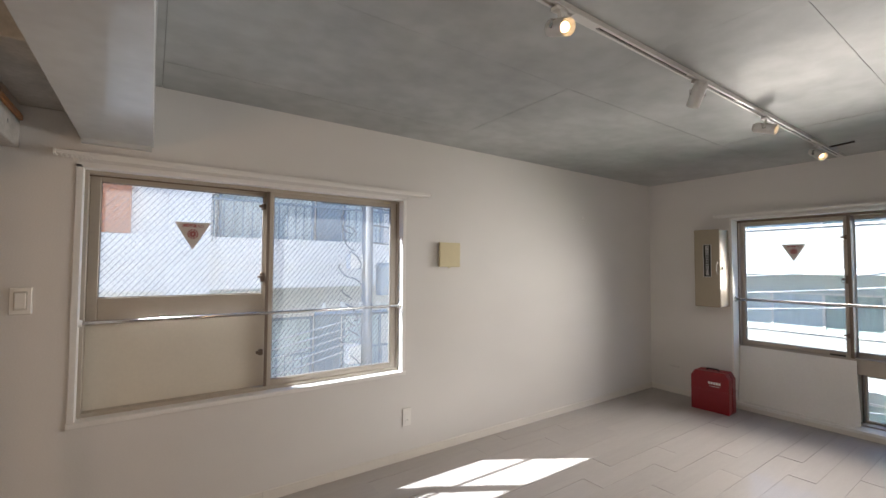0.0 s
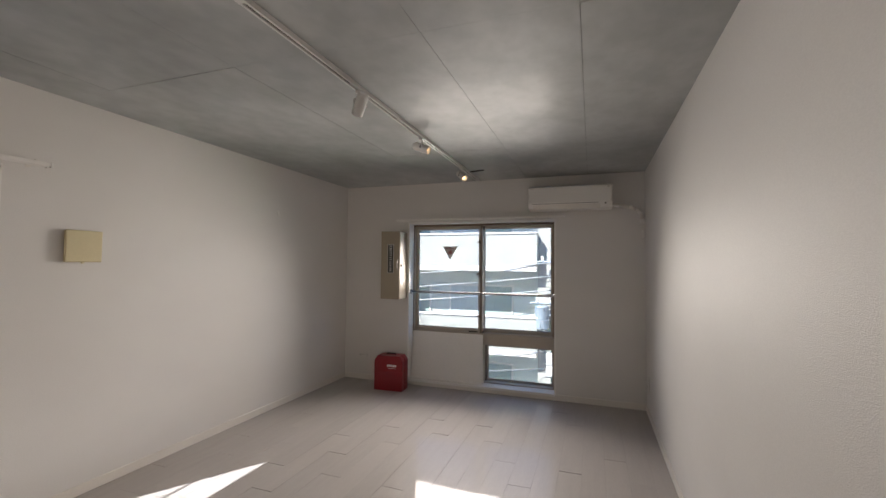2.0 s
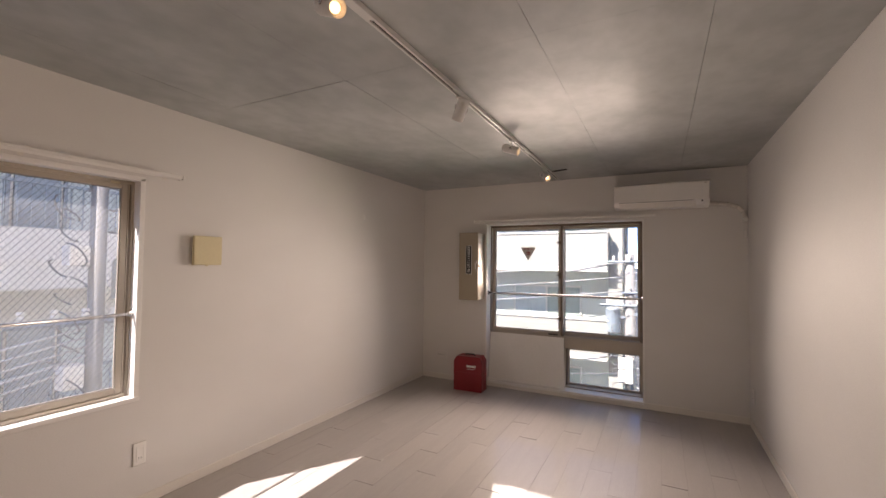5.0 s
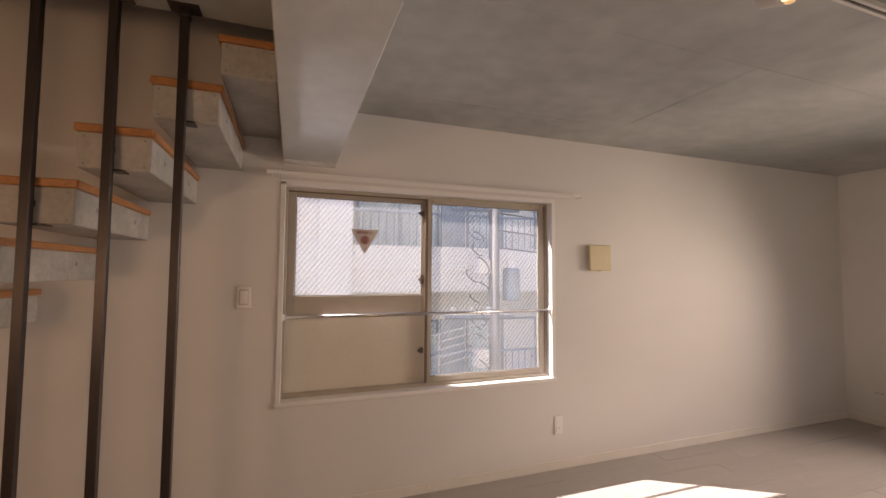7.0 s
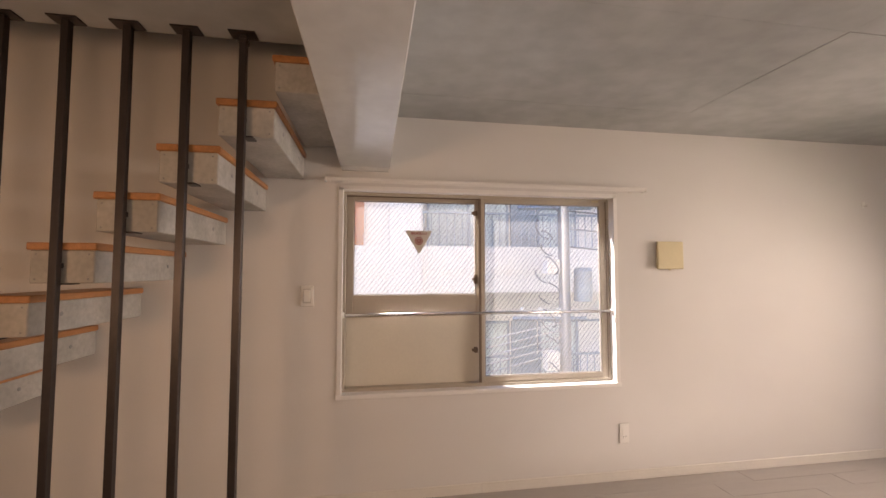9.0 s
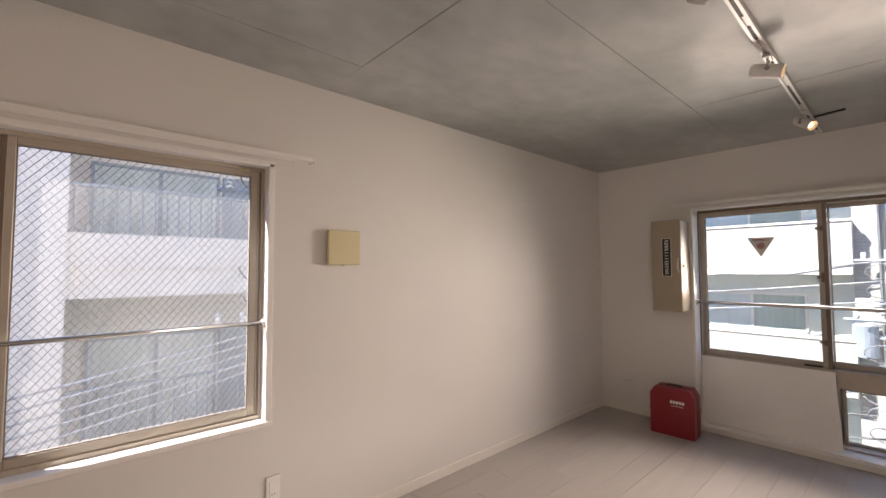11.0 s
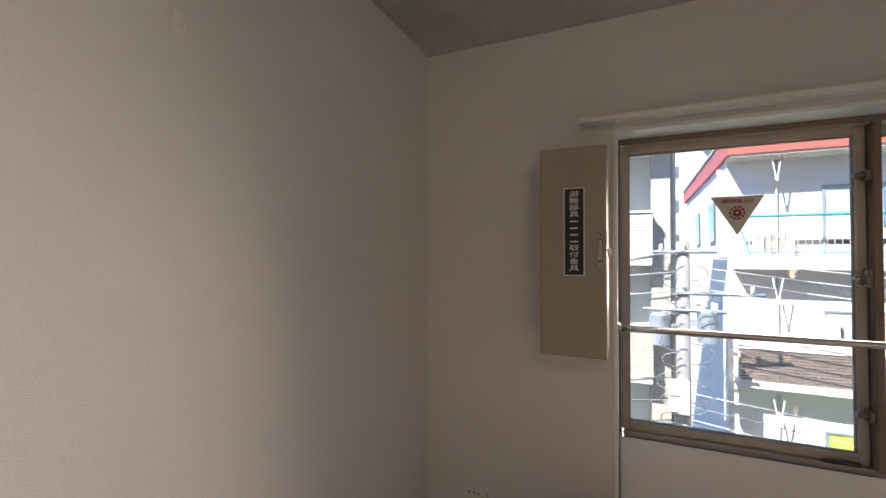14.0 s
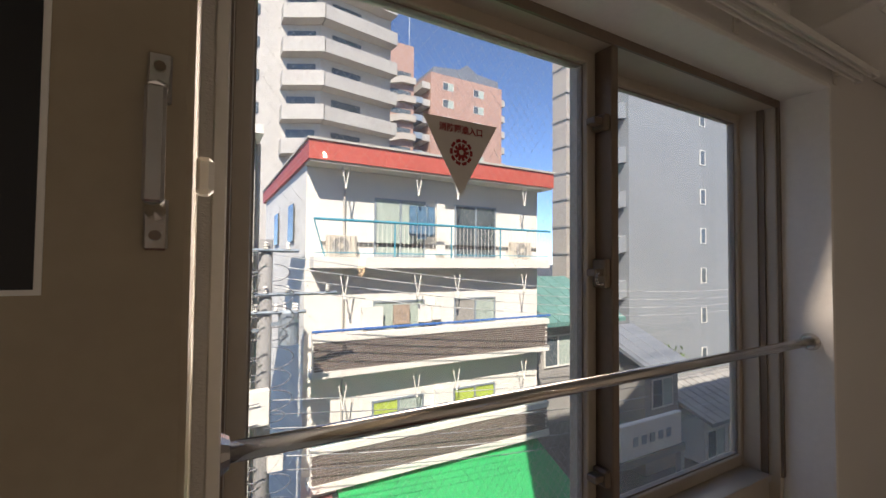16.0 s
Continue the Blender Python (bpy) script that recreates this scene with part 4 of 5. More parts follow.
def house_window(parent, axis, face, out, u0, u1, z0, z1, glass, frame_mat, mullions=1, recess=0.06):
    """A window of a far house: frame, panes, mullion standing slightly proud."""
    def put(bm, a, b, d0, d1, c, d):
        lo, hi = sorted((face + out * d0, face + out * d1))
        if axis == "y":
            bm_box(bm, a, b, lo, hi, c, d)
        else:
            bm_box(bm, lo, hi, a, b, c, d)
        return bm
    e = 0.05
    bm = bmesh.new()
    put(bm, u0, u0 + e, 0.0, 0.05, z0, z1)
    put(bm, u1 - e, u1, 0.0, 0.05, z0, z1)
    put(bm, u0 + e, u1 - e, 0.0, 0.05, z0, z0 + e)
    put(bm, u0 + e, u1 - e, 0.0, 0.05, z1 - e, z1)
    for k in range(mullions):
        c = u0 + (u1 - u0) * (k + 1) / (mullions + 1)
        put(bm, c - 0.03, c + 0.03, 0.0, 0.045, z0 + e, z1 - e)
    w = part("window", bm, frame_mat, parent)
    for k in range(mullions + 1):
        a = u0 + e + (u1 - u0 - 2 * e) * k / (mullions + 1)
        b = u0 + e + (u1 - u0 - 2 * e) * (k + 1) / (mullions + 1)
        g = glass[k % len(glass)]
        part("pane", put(bmesh.new(), a, b, 0.0, 0.02, z0 + e, z1 - e), g, w)
    return w


# -- the block next door on this side of the street, whose shade lies over the low houses --
nb = thing("neighbour_block", (12, -2, GROUND), "plain beige rendered block next door along the street", "house")
part("wall", bm_box(bmesh.new(), 3.80, 34.0, -12.0, 5.06, GROUND, 9.8), O_BEIGE, nb)
part("roof_cap", bm_box(bmesh.new(), 3.76, 34.04, -12.04, 5.10, 9.8, 10.0), O_STONE, nb, "pale metal roof capping")

# -- apartment house across the street, with a red roof edge and three balconies --
BX0, BX1, BY, BW = 3.16, 10.95, 14.90, 15.46
apt = thing("apartment_house", (7, BY, GROUND), "white rendered apartment house with red roof edge and balconies", "house")
part("wall", bm_box(bmesh.new(), 3.06, 10.9, BW, 24.0, GROUND, 3.86), O_WHITE, apt, "white rendered wall")
bm = bmesh.new()
bm_box(bm, 2.97, 11.02, BY - 0.12, 24.4, 3.86, 4.34)
roof = part("roof", bm, O_REDROOF, apt, "red painted roof edge")
part("roof_cap", bm_box(bmesh.new(), 2.93, 11.06, BY - 0.16, 24.4, 4.34, 4.40), O_STONE, roof, "pale metal roof capping")
part("soffit", bm_box(bmesh.new(), 3.01, 10.98, BY - 0.08, BW, 3.80, 3.86), O_CREAM, roof, "cream roof underside")
for k, (zs, zt) in enumerate(((1.16, 1.45), (-1.60, -1.44), (-4.40, -4.20))):
    bal = part("balcony", bm_box(bmesh.new(), BX0, BX1, BY, BW, zs, zt), O_WHITE, apt, "white balcony slab")
    if k:
        par = part("parapet", bm_box(bmesh.new(), BX0 + 0.02, BX1 - 0.05, BY + 0.06, BY + 0.16, zt, zt + 0.92), O_WHITE, bal, "pale mortar backing of the parapet")
        part("coping", bm_box(bmesh.new(), BX0, BX1, BY, BY + 0.20, zt + 0.74, zt + 0.90), O_WHITE, bal, "white parapet coping")
        bm = bmesh.new()
        for r in range(11):
            z = zt + 0.015 + r * 0.065
            x = BX0 + 0.06 - (0.11 if r % 2 else 0)
            while x < BX1 - 0.15:
                x0, x1 = max(x, BX0 + 0.04), min(x + 0.203, BX1 - 0.06)
                if x1 - x0 > 0.03:
                    bm_box(bm, x0, x1, BY + 0.025, BY + 0.058, z, z + 0.043)
                x += 0.22
        tagged(part("brick_facing", bm, O_DARKBRICK, bal, "dark brown brick facing"), kind="stuff")
    mat_rail = (O_BLUE, O_DEEPBLUE, O_BLUE)[k]
    top = (2.40, -0.44, -3.22)[k]
    bm = bm_rod(bmesh.new(), (BX0, BY + 0.08, top), (BX1 + 0.1, BY + 0.08, top), 0.035, sides=8)
    rail_part = part("handrail", bm, mat_rail, bal, "blue painted handrail")
    if k == 0:
        x = BX0
        while x < BX1:
            part("baluster", bm_rod(bmesh.new(), (x, BY + 0.08, zt), (x, BY + 0.08, top), 0.007, sides=5), O_WHITE, bal)
            x += 0.13
        part("wall_strip", bm_box(bmesh.new(), BX0 + 0.3, BX1 - 0.1, BW - 0.02, BW, 1.74, 1.86), O_SHADE, apt, "grey wall strip")
        part("bottom_rail", bm_rod(bmesh.new(), (BX0, BY + 0.08, zt + 0.10), (BX1, BY + 0.08, zt + 0.10), 0.014, sides=5), O_BLUE, bal)
        for x in (5.35, 7.15, 8.95):
            part("rail_post", bm_rod(bmesh.new(), (x, BY + 0.08, zt), (x, BY + 0.08, top), 0.022, sides=6), O_BLUE, bal)
        part("corner_brace", bm_tube(bmesh.new(), [(BX0, BY + 0.08, top), (BX0 + 0.28, BY + 0.08, zt)], 0.018, 5), O_BLUE, bal)
    else:
        for x in (BX0 + 0.1, 5.4, 7.6, 9.6, BX1 - 0.1):
            part("rail_post", bm_rod(bmesh.new(), (x, BY + 0.08, zt + 0.9), (x, BY + 0.08, top), 0.014, sides=5), mat_rail, bal)
    zb = zs + (2.64 if k == 0 else 2.56)
    for x in (3.95, 6.05, 7.35, 9.9):
        bm = bm_tube(bmesh.new(), [(x - 0.10, BY + 0.06, zb), (x - 0.005, BY + 0.04, zb - 0.56)], 0.017, 5)
        bm_tube(bm, [(x + 0.10, BY + 0.06, zb), (x + 0.005, BY + 0.04, zb - 0.56)], 0.017, 5)
        bm_rod(bm, (x, BY + 0.02, zb - 0.60), (x, BY + 0.08, zb - 0.52), 0.03, sides=6)
        part("laundry_bracket", bm, O_WHITE, bal, "white hanging laundry bracket")
    wz0, wz1 = zt + 0.02, zt + 1.67
    cur = ((O_CURTAIN, O_CURTAIN), (O_CURTAIN, O_CURTAIN), (O_LIME, O_CURTAIN))[k]
    house_window(apt, "y", BW, -1, 4.91, 6.50, wz0, wz1, cur, O_METAL)
    house_window(apt, "y", BW, -1, 7.53, 9.09, wz0, wz1, ((O_GLASS, O_GLASS), (O_SHADE, O_CURTAIN), (O_LIME, O_LIME))[k], O_METAL)
    part("meter_board", bm_box(bmesh.new(), 6.86, 7.14, BW - 0.10, BW, zt + 0.1, zt + 1.75), O_WHITE, apt, "white service box")
    part("pipe", bm_rod(bmesh.new(), (4.05, BW - 0.06, zs), (4.05, BW - 0.06, zs + 2.6), 0.03, sides=6), O_STONE, apt)
part("side_window", bm_box(bmesh.new(), 3.00, 3.03, 17.0, 17.9, 1.9, 3.0), O_GLASS, apt, "dark side window")
part("side_window", bm_box(bmesh.new(), 3.00, 3.03, 20.0, 20.9, 1.9, 3.0), O_GLASS, apt, "dark side window")
bm = bm_prism(bmesh.new(), [(BY + 0.3, -4.5), (BY + 0.3, -4.62), (BY - 2.1, -5.75), (BY - 2.1, -5.62)], "x", 3.9, 10.6)
awn = part("awning", bm, O_GREEN, apt, "bright green sloping shop awning")
part("valance", bm_box(bmesh.new(), 3.9, 10.6, BY - 2.12, BY - 2.08, -6.05, -5.64), O_GREEN, awn)
# sheet below the awning, its shade put into the grey colour
part("shop_front", bm_box(bmesh.new(), 3.4, 10.9, BY + 0.25, BY + 0.30, GROUND, -4.62), O_SHADE, apt, "shop front sheet with awning shade in its grey")
part("pink_awning", bm_box(bmesh.new(), 2.75, 3.75, BY - 1.4, BY + 0.3, -4.95, -4.62), pbr("faded_red_canvas", (0.50, 0.20, 0.18), 0.8), apt, "faded red canvas awning")


def outdoor_unit(x, y, z, label):
    root = thing("outdoor_unit", (x, y, z), label, "air conditioner", "outdoor air conditioning units")
    part("casing", bm_box(bmesh.new(), x - 0.38, x + 0.38, y, y + 0.30, z, z + 0.56, 0.02), O_CREAM, root)
    bm = bm_rod(bmesh.new(), (x - 0.06, y - 0.015, z + 0.28), (x - 0.06, y, z + 0.28), 0.23, sides=20)
    grille = part("fan_grille", bm, O_SHADE, root, "dark round fan grille")
    part("hub", bm_rod(bmesh.new(), (x - 0.06, y - 0.03, z + 0.28), (x - 0.06, y - 0.015, z + 0.28), 0.08, sides=12), O_CREAM, grille)
    return root


outdoor_unit(3.93, BY + 0.18, 1.45, "cream outdoor air conditioning unit on the top balcony")
outdoor_unit(9.95, BY + 0.18, 1.45, "cream outdoor air conditioning unit beside the balcony end")
bm = bmesh.new()
for k, (x, w, h) in enumerate(((5.9, 0.22, 0.85), (6.15, 0.30, 0.95), (6.48, 0.24, 0.88))):
    bm_box(bm, x, x + w, BY + 0.32, BY + 0.36, 2.95 - h, 2.95)
solo("hanging_laundry", bm, pbr("blue_laundry", (0.10, 0.20, 0.30), 0.9, var=0.2, scale=6), "dark blue laundry hanging on the top balcony", "laundry", "laundry")
bm = bmesh.new()
for k, (x, w, h) in enumerate(((4.5, 0.62, 0.55), (6.2, 0.42, 0.50), (6.65, 0.30, 0.46))):
    bm_box(bm, x, x + w, BY + 0.30, BY + 0.34, 0.10 - h, 0.10)
solo("hanging_laundry", bm, O_WHITE, "white laundry hanging on the middle balcony", "laundry", "laundry")
solo("hanging_laundry", bm_box(bmesh.new(), 5.42, 5.92, BY + 0.30, BY + 0.34, -0.42, 0.12), pbr("tan_towel", (0.40, 0.30, 0.22), 0.95, var=0.15, scale=8), "tan towel hanging on the middle balcony", "laundry", "laundry")

# -- cream tiled apartment house to the west of it --
tb = thing("tiled_apartment_house", (-4, 13.5, GROUND), "cream tiled apartment house with deep balconies", "house")
part("wall", bm_box(bmesh.new(), -14, 1.70, 14.6, 15.4, GROUND, 3.9), O_MINT, tb, "pale green rendered back wall")
part("side_pier", bm_box(bmesh.new(), 1.30, 1.70, 13.9, 14.6, GROUND, 3.9), O_TILE, tb, "tiled end pier")
part("downpipe", bm_rod(bmesh.new(), (1.78, 14.3, GROUND), (1.78, 14.3, 3.9), 0.06, sides=8), O_BEIGE, tb, "brown downpipe")
part("roof", bm_box(bmesh.new(), -14.1, 1.80, 13.4, 15.5, 3.9, 4.08), O_WHITE, tb, "white flat roof edge")
for k in range(1, 5):
    z = 1.40 - 2.66 * (k - 1)
    bal = part("balcony", bm_box(bmesh.new(), -14, 1.30, 13.5, 14.6, z - 0.16, z), O_WHITE, tb, "white balcony slab")
    part("parapet", bm_box(bmesh.new(), -14, 1.32, 13.5, 13.62, z, z + 1.03), O_TILE, bal, "tiled balcony parapet")
    part("coping", bm_box(bmesh.new(), -14, 1.34, 13.47, 13.65, z + 1.03, z + 1.08), O_WHITE, bal)
    part("side_parapet", bm_box(bmesh.new(), 1.20, 1.32, 13.62, 14.6, z, z + 1.03), O_TILE, bal)
    for x0 in (-11.6, -8.2, -4.9, -1.9):
        house_window(tb, "y", 14.6, -1, x0, x0 + 2.3, z + 0.05, z + 2.0, (O_PALE, O_CURTAIN), O_WHITE)
    part("divider", bm_box(bmesh.new(), -3.35, -3.27, 13.62, 14.6, z, z + 1.9), O_WHITE, bal, "white balcony divider")


def insulator(bm, p, h=0.16, r=0.05):
    for i in range(3):
        bm_rod(bm, (p[0], p[1], p[2] + h * i / 3), (p[0], p[1], p[2] + h * (i + 0.6) / 3), r, r * 0.6, sides=8)


def power_pole(x, y, top, arms, cans, label, boxes=(), loops=15, reach=(0.15, 0.40), r0=0.17):
    root = thing("power_pole", (x, y, GROUND), label, "utility pole", "utility poles")
    pole = part("pole", bm_rod(bmesh.new(), (x, y, GROUND), (x, y, top), r0, r0 * 0.8, sides=16), O_POLE, root, smooth=True)
    for (ax, ay, z, half) in arms:
        d = Vector((ax, ay, 0)).normalized()
        c = Vector((x, y, z)) - Vector((0, 0.16, 0))
        bm = bmesh.new()
        bm_rod(bm, c - d * half[0], c + d * half[1], 0.038, sides=4)
        arm = part("crossarm", bm, O_METAL, root, "steel crossarm")
        n = 4
        for i in range(n):
            p = c - d * half[0] + d * (sum(half) * (i + 0.5) / n)
            bm = bmesh.new()
            insulator(bm, (p.x, p.y, p.z + 0.04))
            part("insulator", bm, O_WHITE, arm, "white porcelain insulator")
    for (dx, dy, z, r, h) in cans:
        bm = bm_rod(bmesh.new(), (x + dx, y + dy, z), (x + dx, y + dy, z + h), r, sides=18)
        bm_rod(bm, (x + dx, y + dy, z + h), (x + dx, y + dy, z + h + 0.06), r * 1.04, r * 0.8, sides=18)
        can = part("transformer", bm, O_METAL, root, "grey cylindrical transformer")
        for s in (-0.09, 0.09):
            bm = bmesh.new()
            insulator(bm, (x + dx + s, y + dy, z + h + 0.06), 0.18, 0.035)
            part("bushing", bm, O_WHITE, can)
        part("hanger", bm_box(bmesh.new(), min(x, x + dx), max(x, x + dx), y + dy - 0.03 if dy < 0 else y - 0.03, y + 0.03, z + h * 0.6, z + h * 0.7), O_METAL, can)
    for (dx, z, w, h) in boxes:
        part("service_box", bm_box(bmesh.new(), x + dx - w / 2, x + dx + w / 2, y - 0.36, y - 0.14, z, z + h, 0.01), O_WHITE, root, "white service box")
    rnd = random.Random(int(x * 100) + 7)
    for i in range(loops):
        z = top - 0.30 - 0.21 * i
        s = 1 if i % 2 else -1
        pts = []
        r = rnd.uniform(*reach)
        for j in range(8):
            a = math.pi * j / 7
            pts.append((x + s * (0.12 + r * math.sin(a)), y - 0.25 - 0.05 * (i % 3) - 0.08 * math.cos(a), z - 0.55 * r * (1 - math.cos(a)) / 1.0))
        part("jumper_cable", bm_tube(bmesh.new(), pts, 0.011, 5), O_CABLE, root, "looping black jumper cable", smooth=True)
    return root


power_pole(1.92, 13.7, 1.77, [(1, 0.0, 1.54, (1.08, 0.63)), (1, 0.1, 0.63, (0.23, 1.5)), (1, 0, 0.26, (0.8, 0.8))],
           [(-0.47, -0.05, -0.53, 0.21, 0.66), (0.47, -0.05, -0.42, 0.21, 0.66)], "concrete power pole with transformers and tangled cables",
           [(-0.11, -1.95, 0.39, 0.70), (0.22, -2.9, 0.29, 0.57)], 24, (0.2, 0.5))


def cable(a, b, drop, r, material, label):
    solo("overhead_cable", bm_tube(bmesh.new(), sag(a, b, drop, 14), r, 5), material, label, "cable", "overhead cables", smooth=True)


for i in range(4):
    cable((2.05, 13.5, 1.46 - 0.23 * i), (30, 13.4 + 0.2 * i, 1.0 - 0.35 * i), 0.9, 0.011, O_CABLE_PALE, "grey overhead cable in front of the balconies")
for i in range(6):
    cable((1.95, 13.5, -1.5 - 0.28 * i), (30, 13.0 + 0.2 * i, -1.9 - 0.32 * i), 0.7 + 0.12 * i, 0.010, (O_CABLE_PALE, O_CABLE)[i % 2], "slack street cable below the first balcony")
for i in range(3):
    cable((1.75, 13.5, 1.52 - 0.42 * i), (-28, 11.6, 2.6 - 0.6 * i), 1.1, 0.014, O_CABLE_PALE, "grey overhead cable along the street")
for i in range(3):
    cable((1.75, 13.5, -1.2 - 0.5 * i), (-28, 11.8, -0.9 - 0.5 * i), 1.0, 0.012, O_CABLE, "dark slack street cable")

# -- far towers --
tw = thing("balcony_tower", (9.2, 42, GROUND), "warm grey apartment tower with stepped balconies", "tower block")
bm = bm_prism(bmesh.new(), [(2.0, 45.4), (9.2, 41.4), (16.2, 42.5), (14.5, 58), (2.0, 58)], "z", GROUND, 33)
part("wall", bm, O_STONE, tw)
for k in range(12):
    z = 28.2 - 2.92 * k
    bm = bm_prism(bmesh.new(), [(6.1, 41.8), (9.2, 40.0), (9.25, 40.05), (9.25, 41.5), (6.1, 43.3)], "z", z - 0.25, z + 1.05)
    part("balcony", bm, O_STONE, tw, "solid warm grey balcony front")
    bm = bm_prism(bmesh.new(), [(9.30, 40.05), (16.4, 41.25), (16.2, 42.7), (9.30, 41.5)], "z", z - 0.25, z + 0.95)
    part("balcony", bm, O_STONE, tw, "solid warm grey balcony front")
    for (x0, x1, y0, y1) in ((6.6, 8.8, 42.78, 41.55), (10.2, 13.0, 41.50, 41.95)):
        bm = bm_prism(bmesh.new(), [(x0, y0), (x1, y1), (x1, y1 + 0.1), (x0, y0 + 0.1)], "z", z + 0.1, z + 2.1)
        part("window", bm, O_GLASS, tw, "dark balcony window")
    part("small_window", bm_box(bmesh.new(), 4.1, 4.6, 44.0, 44.2, z + 0.6, z + 1.6), O_GLASS, tw) if k < 11 else None
tw2 = thing("brick_tower", (40, 66, GROUND), "terracotta clad apartment tower with white windows", "tower block")
part("wall", bm_box(bmesh.new(), 32.9, 47.6, 66, 80, GROUND, 33.2), O_BRICK, tw2)
bm = bm_prism(bmesh.new(), [(33.4, 33.2), (47.2, 33.2), (47.0, 34.6), (42.5, 35.0), (40.2, 36.2), (38.6, 35.0), (33.6, 34.4)], "y", 66.4, 79)
part("roof", bm, O_SLATE, tw2, "grey sheet mansard roof")
for k in range(11):
    z = 30.6 - 2.95 * k
    for x0, x1 in ((35.2, 37.3), (41.4, 43.6)):
        house_window(tw2, "y", 66, -1, x0, x1, z, z + 1.35, (O_GLASS, O_CURTAIN), O_WHITE)
    part("end_balcony", bm_box(bmesh.new(), 47.6, 48.7, 66.5, 70, z - 0.3, z + 0.9), O_STONE, tw2, "pale end balcony")
    part("west_balcony", bm_box(bmesh.new(), 31.4, 32.9, 66.2, 70, z - 0.3, z + 0.8), O_STONE, tw2, "pale side balcony")
tw3 = thing("stair_tower", (26, 64, GROUND), "orange brick stair tower with zigzag flights", "tower block")
part("wall", bm_box(bmesh.new(), 23.6, 28.8, 64, 76, GROUND, 35.4), O_BRICK, tw3)
part("stepped_wing", bm_box(bmesh.new(), 20.5, 23.6, 66, 76, GROUND, 31.0), O_BRICK, tw3)
for k in range(11):
    z = 30.0 - 2.95 * k
    part("landing", bm_box(bmesh.new(), 26.6, 28.9, 63.3, 64, z - 0.9, z + 0.1), O_BEIGE, tw3, "pale stair landing front")
    bm = bm_prism(bmesh.new(), [(23.4, z - 1.9), (26.6, z - 0.9), (26.6, z + 0.1), (23.4, z - 0.9)], "y", 63.3, 64)
    part("flight", bm, O_BEIGE, tw3, "pale sloping stair flight front")
    # no opening here: a dark strip draws the gap's shade
    part("shadow_gap", bm_box(bmesh.new(), 24.0, 28.3, 63.96, 64.04, z + 0.2, z + 1.0), O_GLASS, tw3, "dark strip standing for shade in the stair gap")
part("aerial", bm_rod(bmesh.new(), (28.4, 65, 35.4), (28.4, 65, 40.5), 0.06, sides=6), O_METAL, tw3)
bmx = bmesh.new()
bmesh.ops.create_uvsphere(bmx, u_segments=12, v_segments=8, radius=0.5, matrix=Matrix.Translation((24.3, 65, 36.0)))
part("roof_tank", bmx, O_WHITE, tw3, "round white roof tank", smooth=True)
for k in range(9):
    z = 27.5 - 2.95 * k
    part("bridge", bm_box(bmesh.new(), 28.9, 31.4, 66, 68, z, z + 1.0), O_METAL, tw3, "pale grey linking walkway")

tw4 = thing("grey_tower", (30, 22, GROUND), "plain grey tower block with small stacked windows", "tower block")
part("wall", bm_box(bmesh.new(), 23.6, 46, 21.3, 23.6, GROUND, 27), O_GREY, tw4)
part("edge_pier", bm_box(bmesh.new(), 22.1, 23.6, 22.6, 23.6, GROUND, 27), O_GREY, tw4, "grey set back pier")
for k in range(12):
    z = 21.2 - 2.80 * k
    house_window(tw4, "y", 21.3, -1, 31.3, 31.95, z + 1.2, z + 2.3, (O_GLASS,), O_WHITE, 0)
    bm = bm_prism(bmesh.new(), [(21.2, z), (23.62, z + 0.5), (23.62, z + 1.5), (21.2, z + 1.0)], "y", 21.5, 22.8)
    part("balcony", bm, O_GREY, tw4, "grey slanted balcony end")
tw5 = thing("beige_tower", (17.8, 20.5, GROUND), "beige tiled tower block with course lines", "tower block")
part("wall", bm_box(bmesh.new(), 16.95, 18.6, 20.0, 21.0, GROUND, 22), O_TILE_GREY, tw5)
for k in range(16):
    z = 20 - 1.4 * k
    part("string_course", bm_box(bmesh.new(), 16.90, 18.65, 19.94, 21.0, z, z + 0.09), O_SHADE, tw5)

# -- low houses and roofs along the street --


def low_house(x0, x1, y0, y1, eave, ridge, roof_mat, wall_mat, label, wins=2):
    root = thing("low_house", ((x0 + x1) / 2, y0, GROUND), label, "house", "low street houses")
    part("wall", bm_box(bmesh.new(), x0, x1, y0, y1, GROUND, eave), wall_mat, root)
    bm = bm_prism(bmesh.new(), [(y0 - 0.5, eave - 0.1), ((y0 + y1) / 2, ridge), (y1 + 0.5, eave - 0.1), (y1 + 0.5, eave + 0.05), ((y0 + y1) / 2, ridge + 0.16), (y0 - 0.5, eave + 0.05)], "x", x0 - 0.3, x1 + 0.3)
    r = part("roof", bm, roof_mat, root)
    n = int((x1 - x0) / 0.6)
    bm = bmesh.new()
    for i in range(n):
        x = x0 + (x1 - x0) * i / n
        a, b = Vector((x, y0 - 0.5, eave + 0.06)), Vector((x, (y0 + y1) / 2, ridge + 0.17))
        bm_rod(bm, a, b, 0.03, sides=4)
    tagged(part("roof_seams", bm, roof_mat, r), kind="stuff")
    for i in range(wins):
        c = x0 + (x1 - x0) * (i + 0.5) / wins
        house_window(root, "y", y0, -1, c - 0.7, c + 0.7, eave - 1.7, eave - 0.5, (O_GLASS, O_CURTAIN), O_WHITE)
    return root


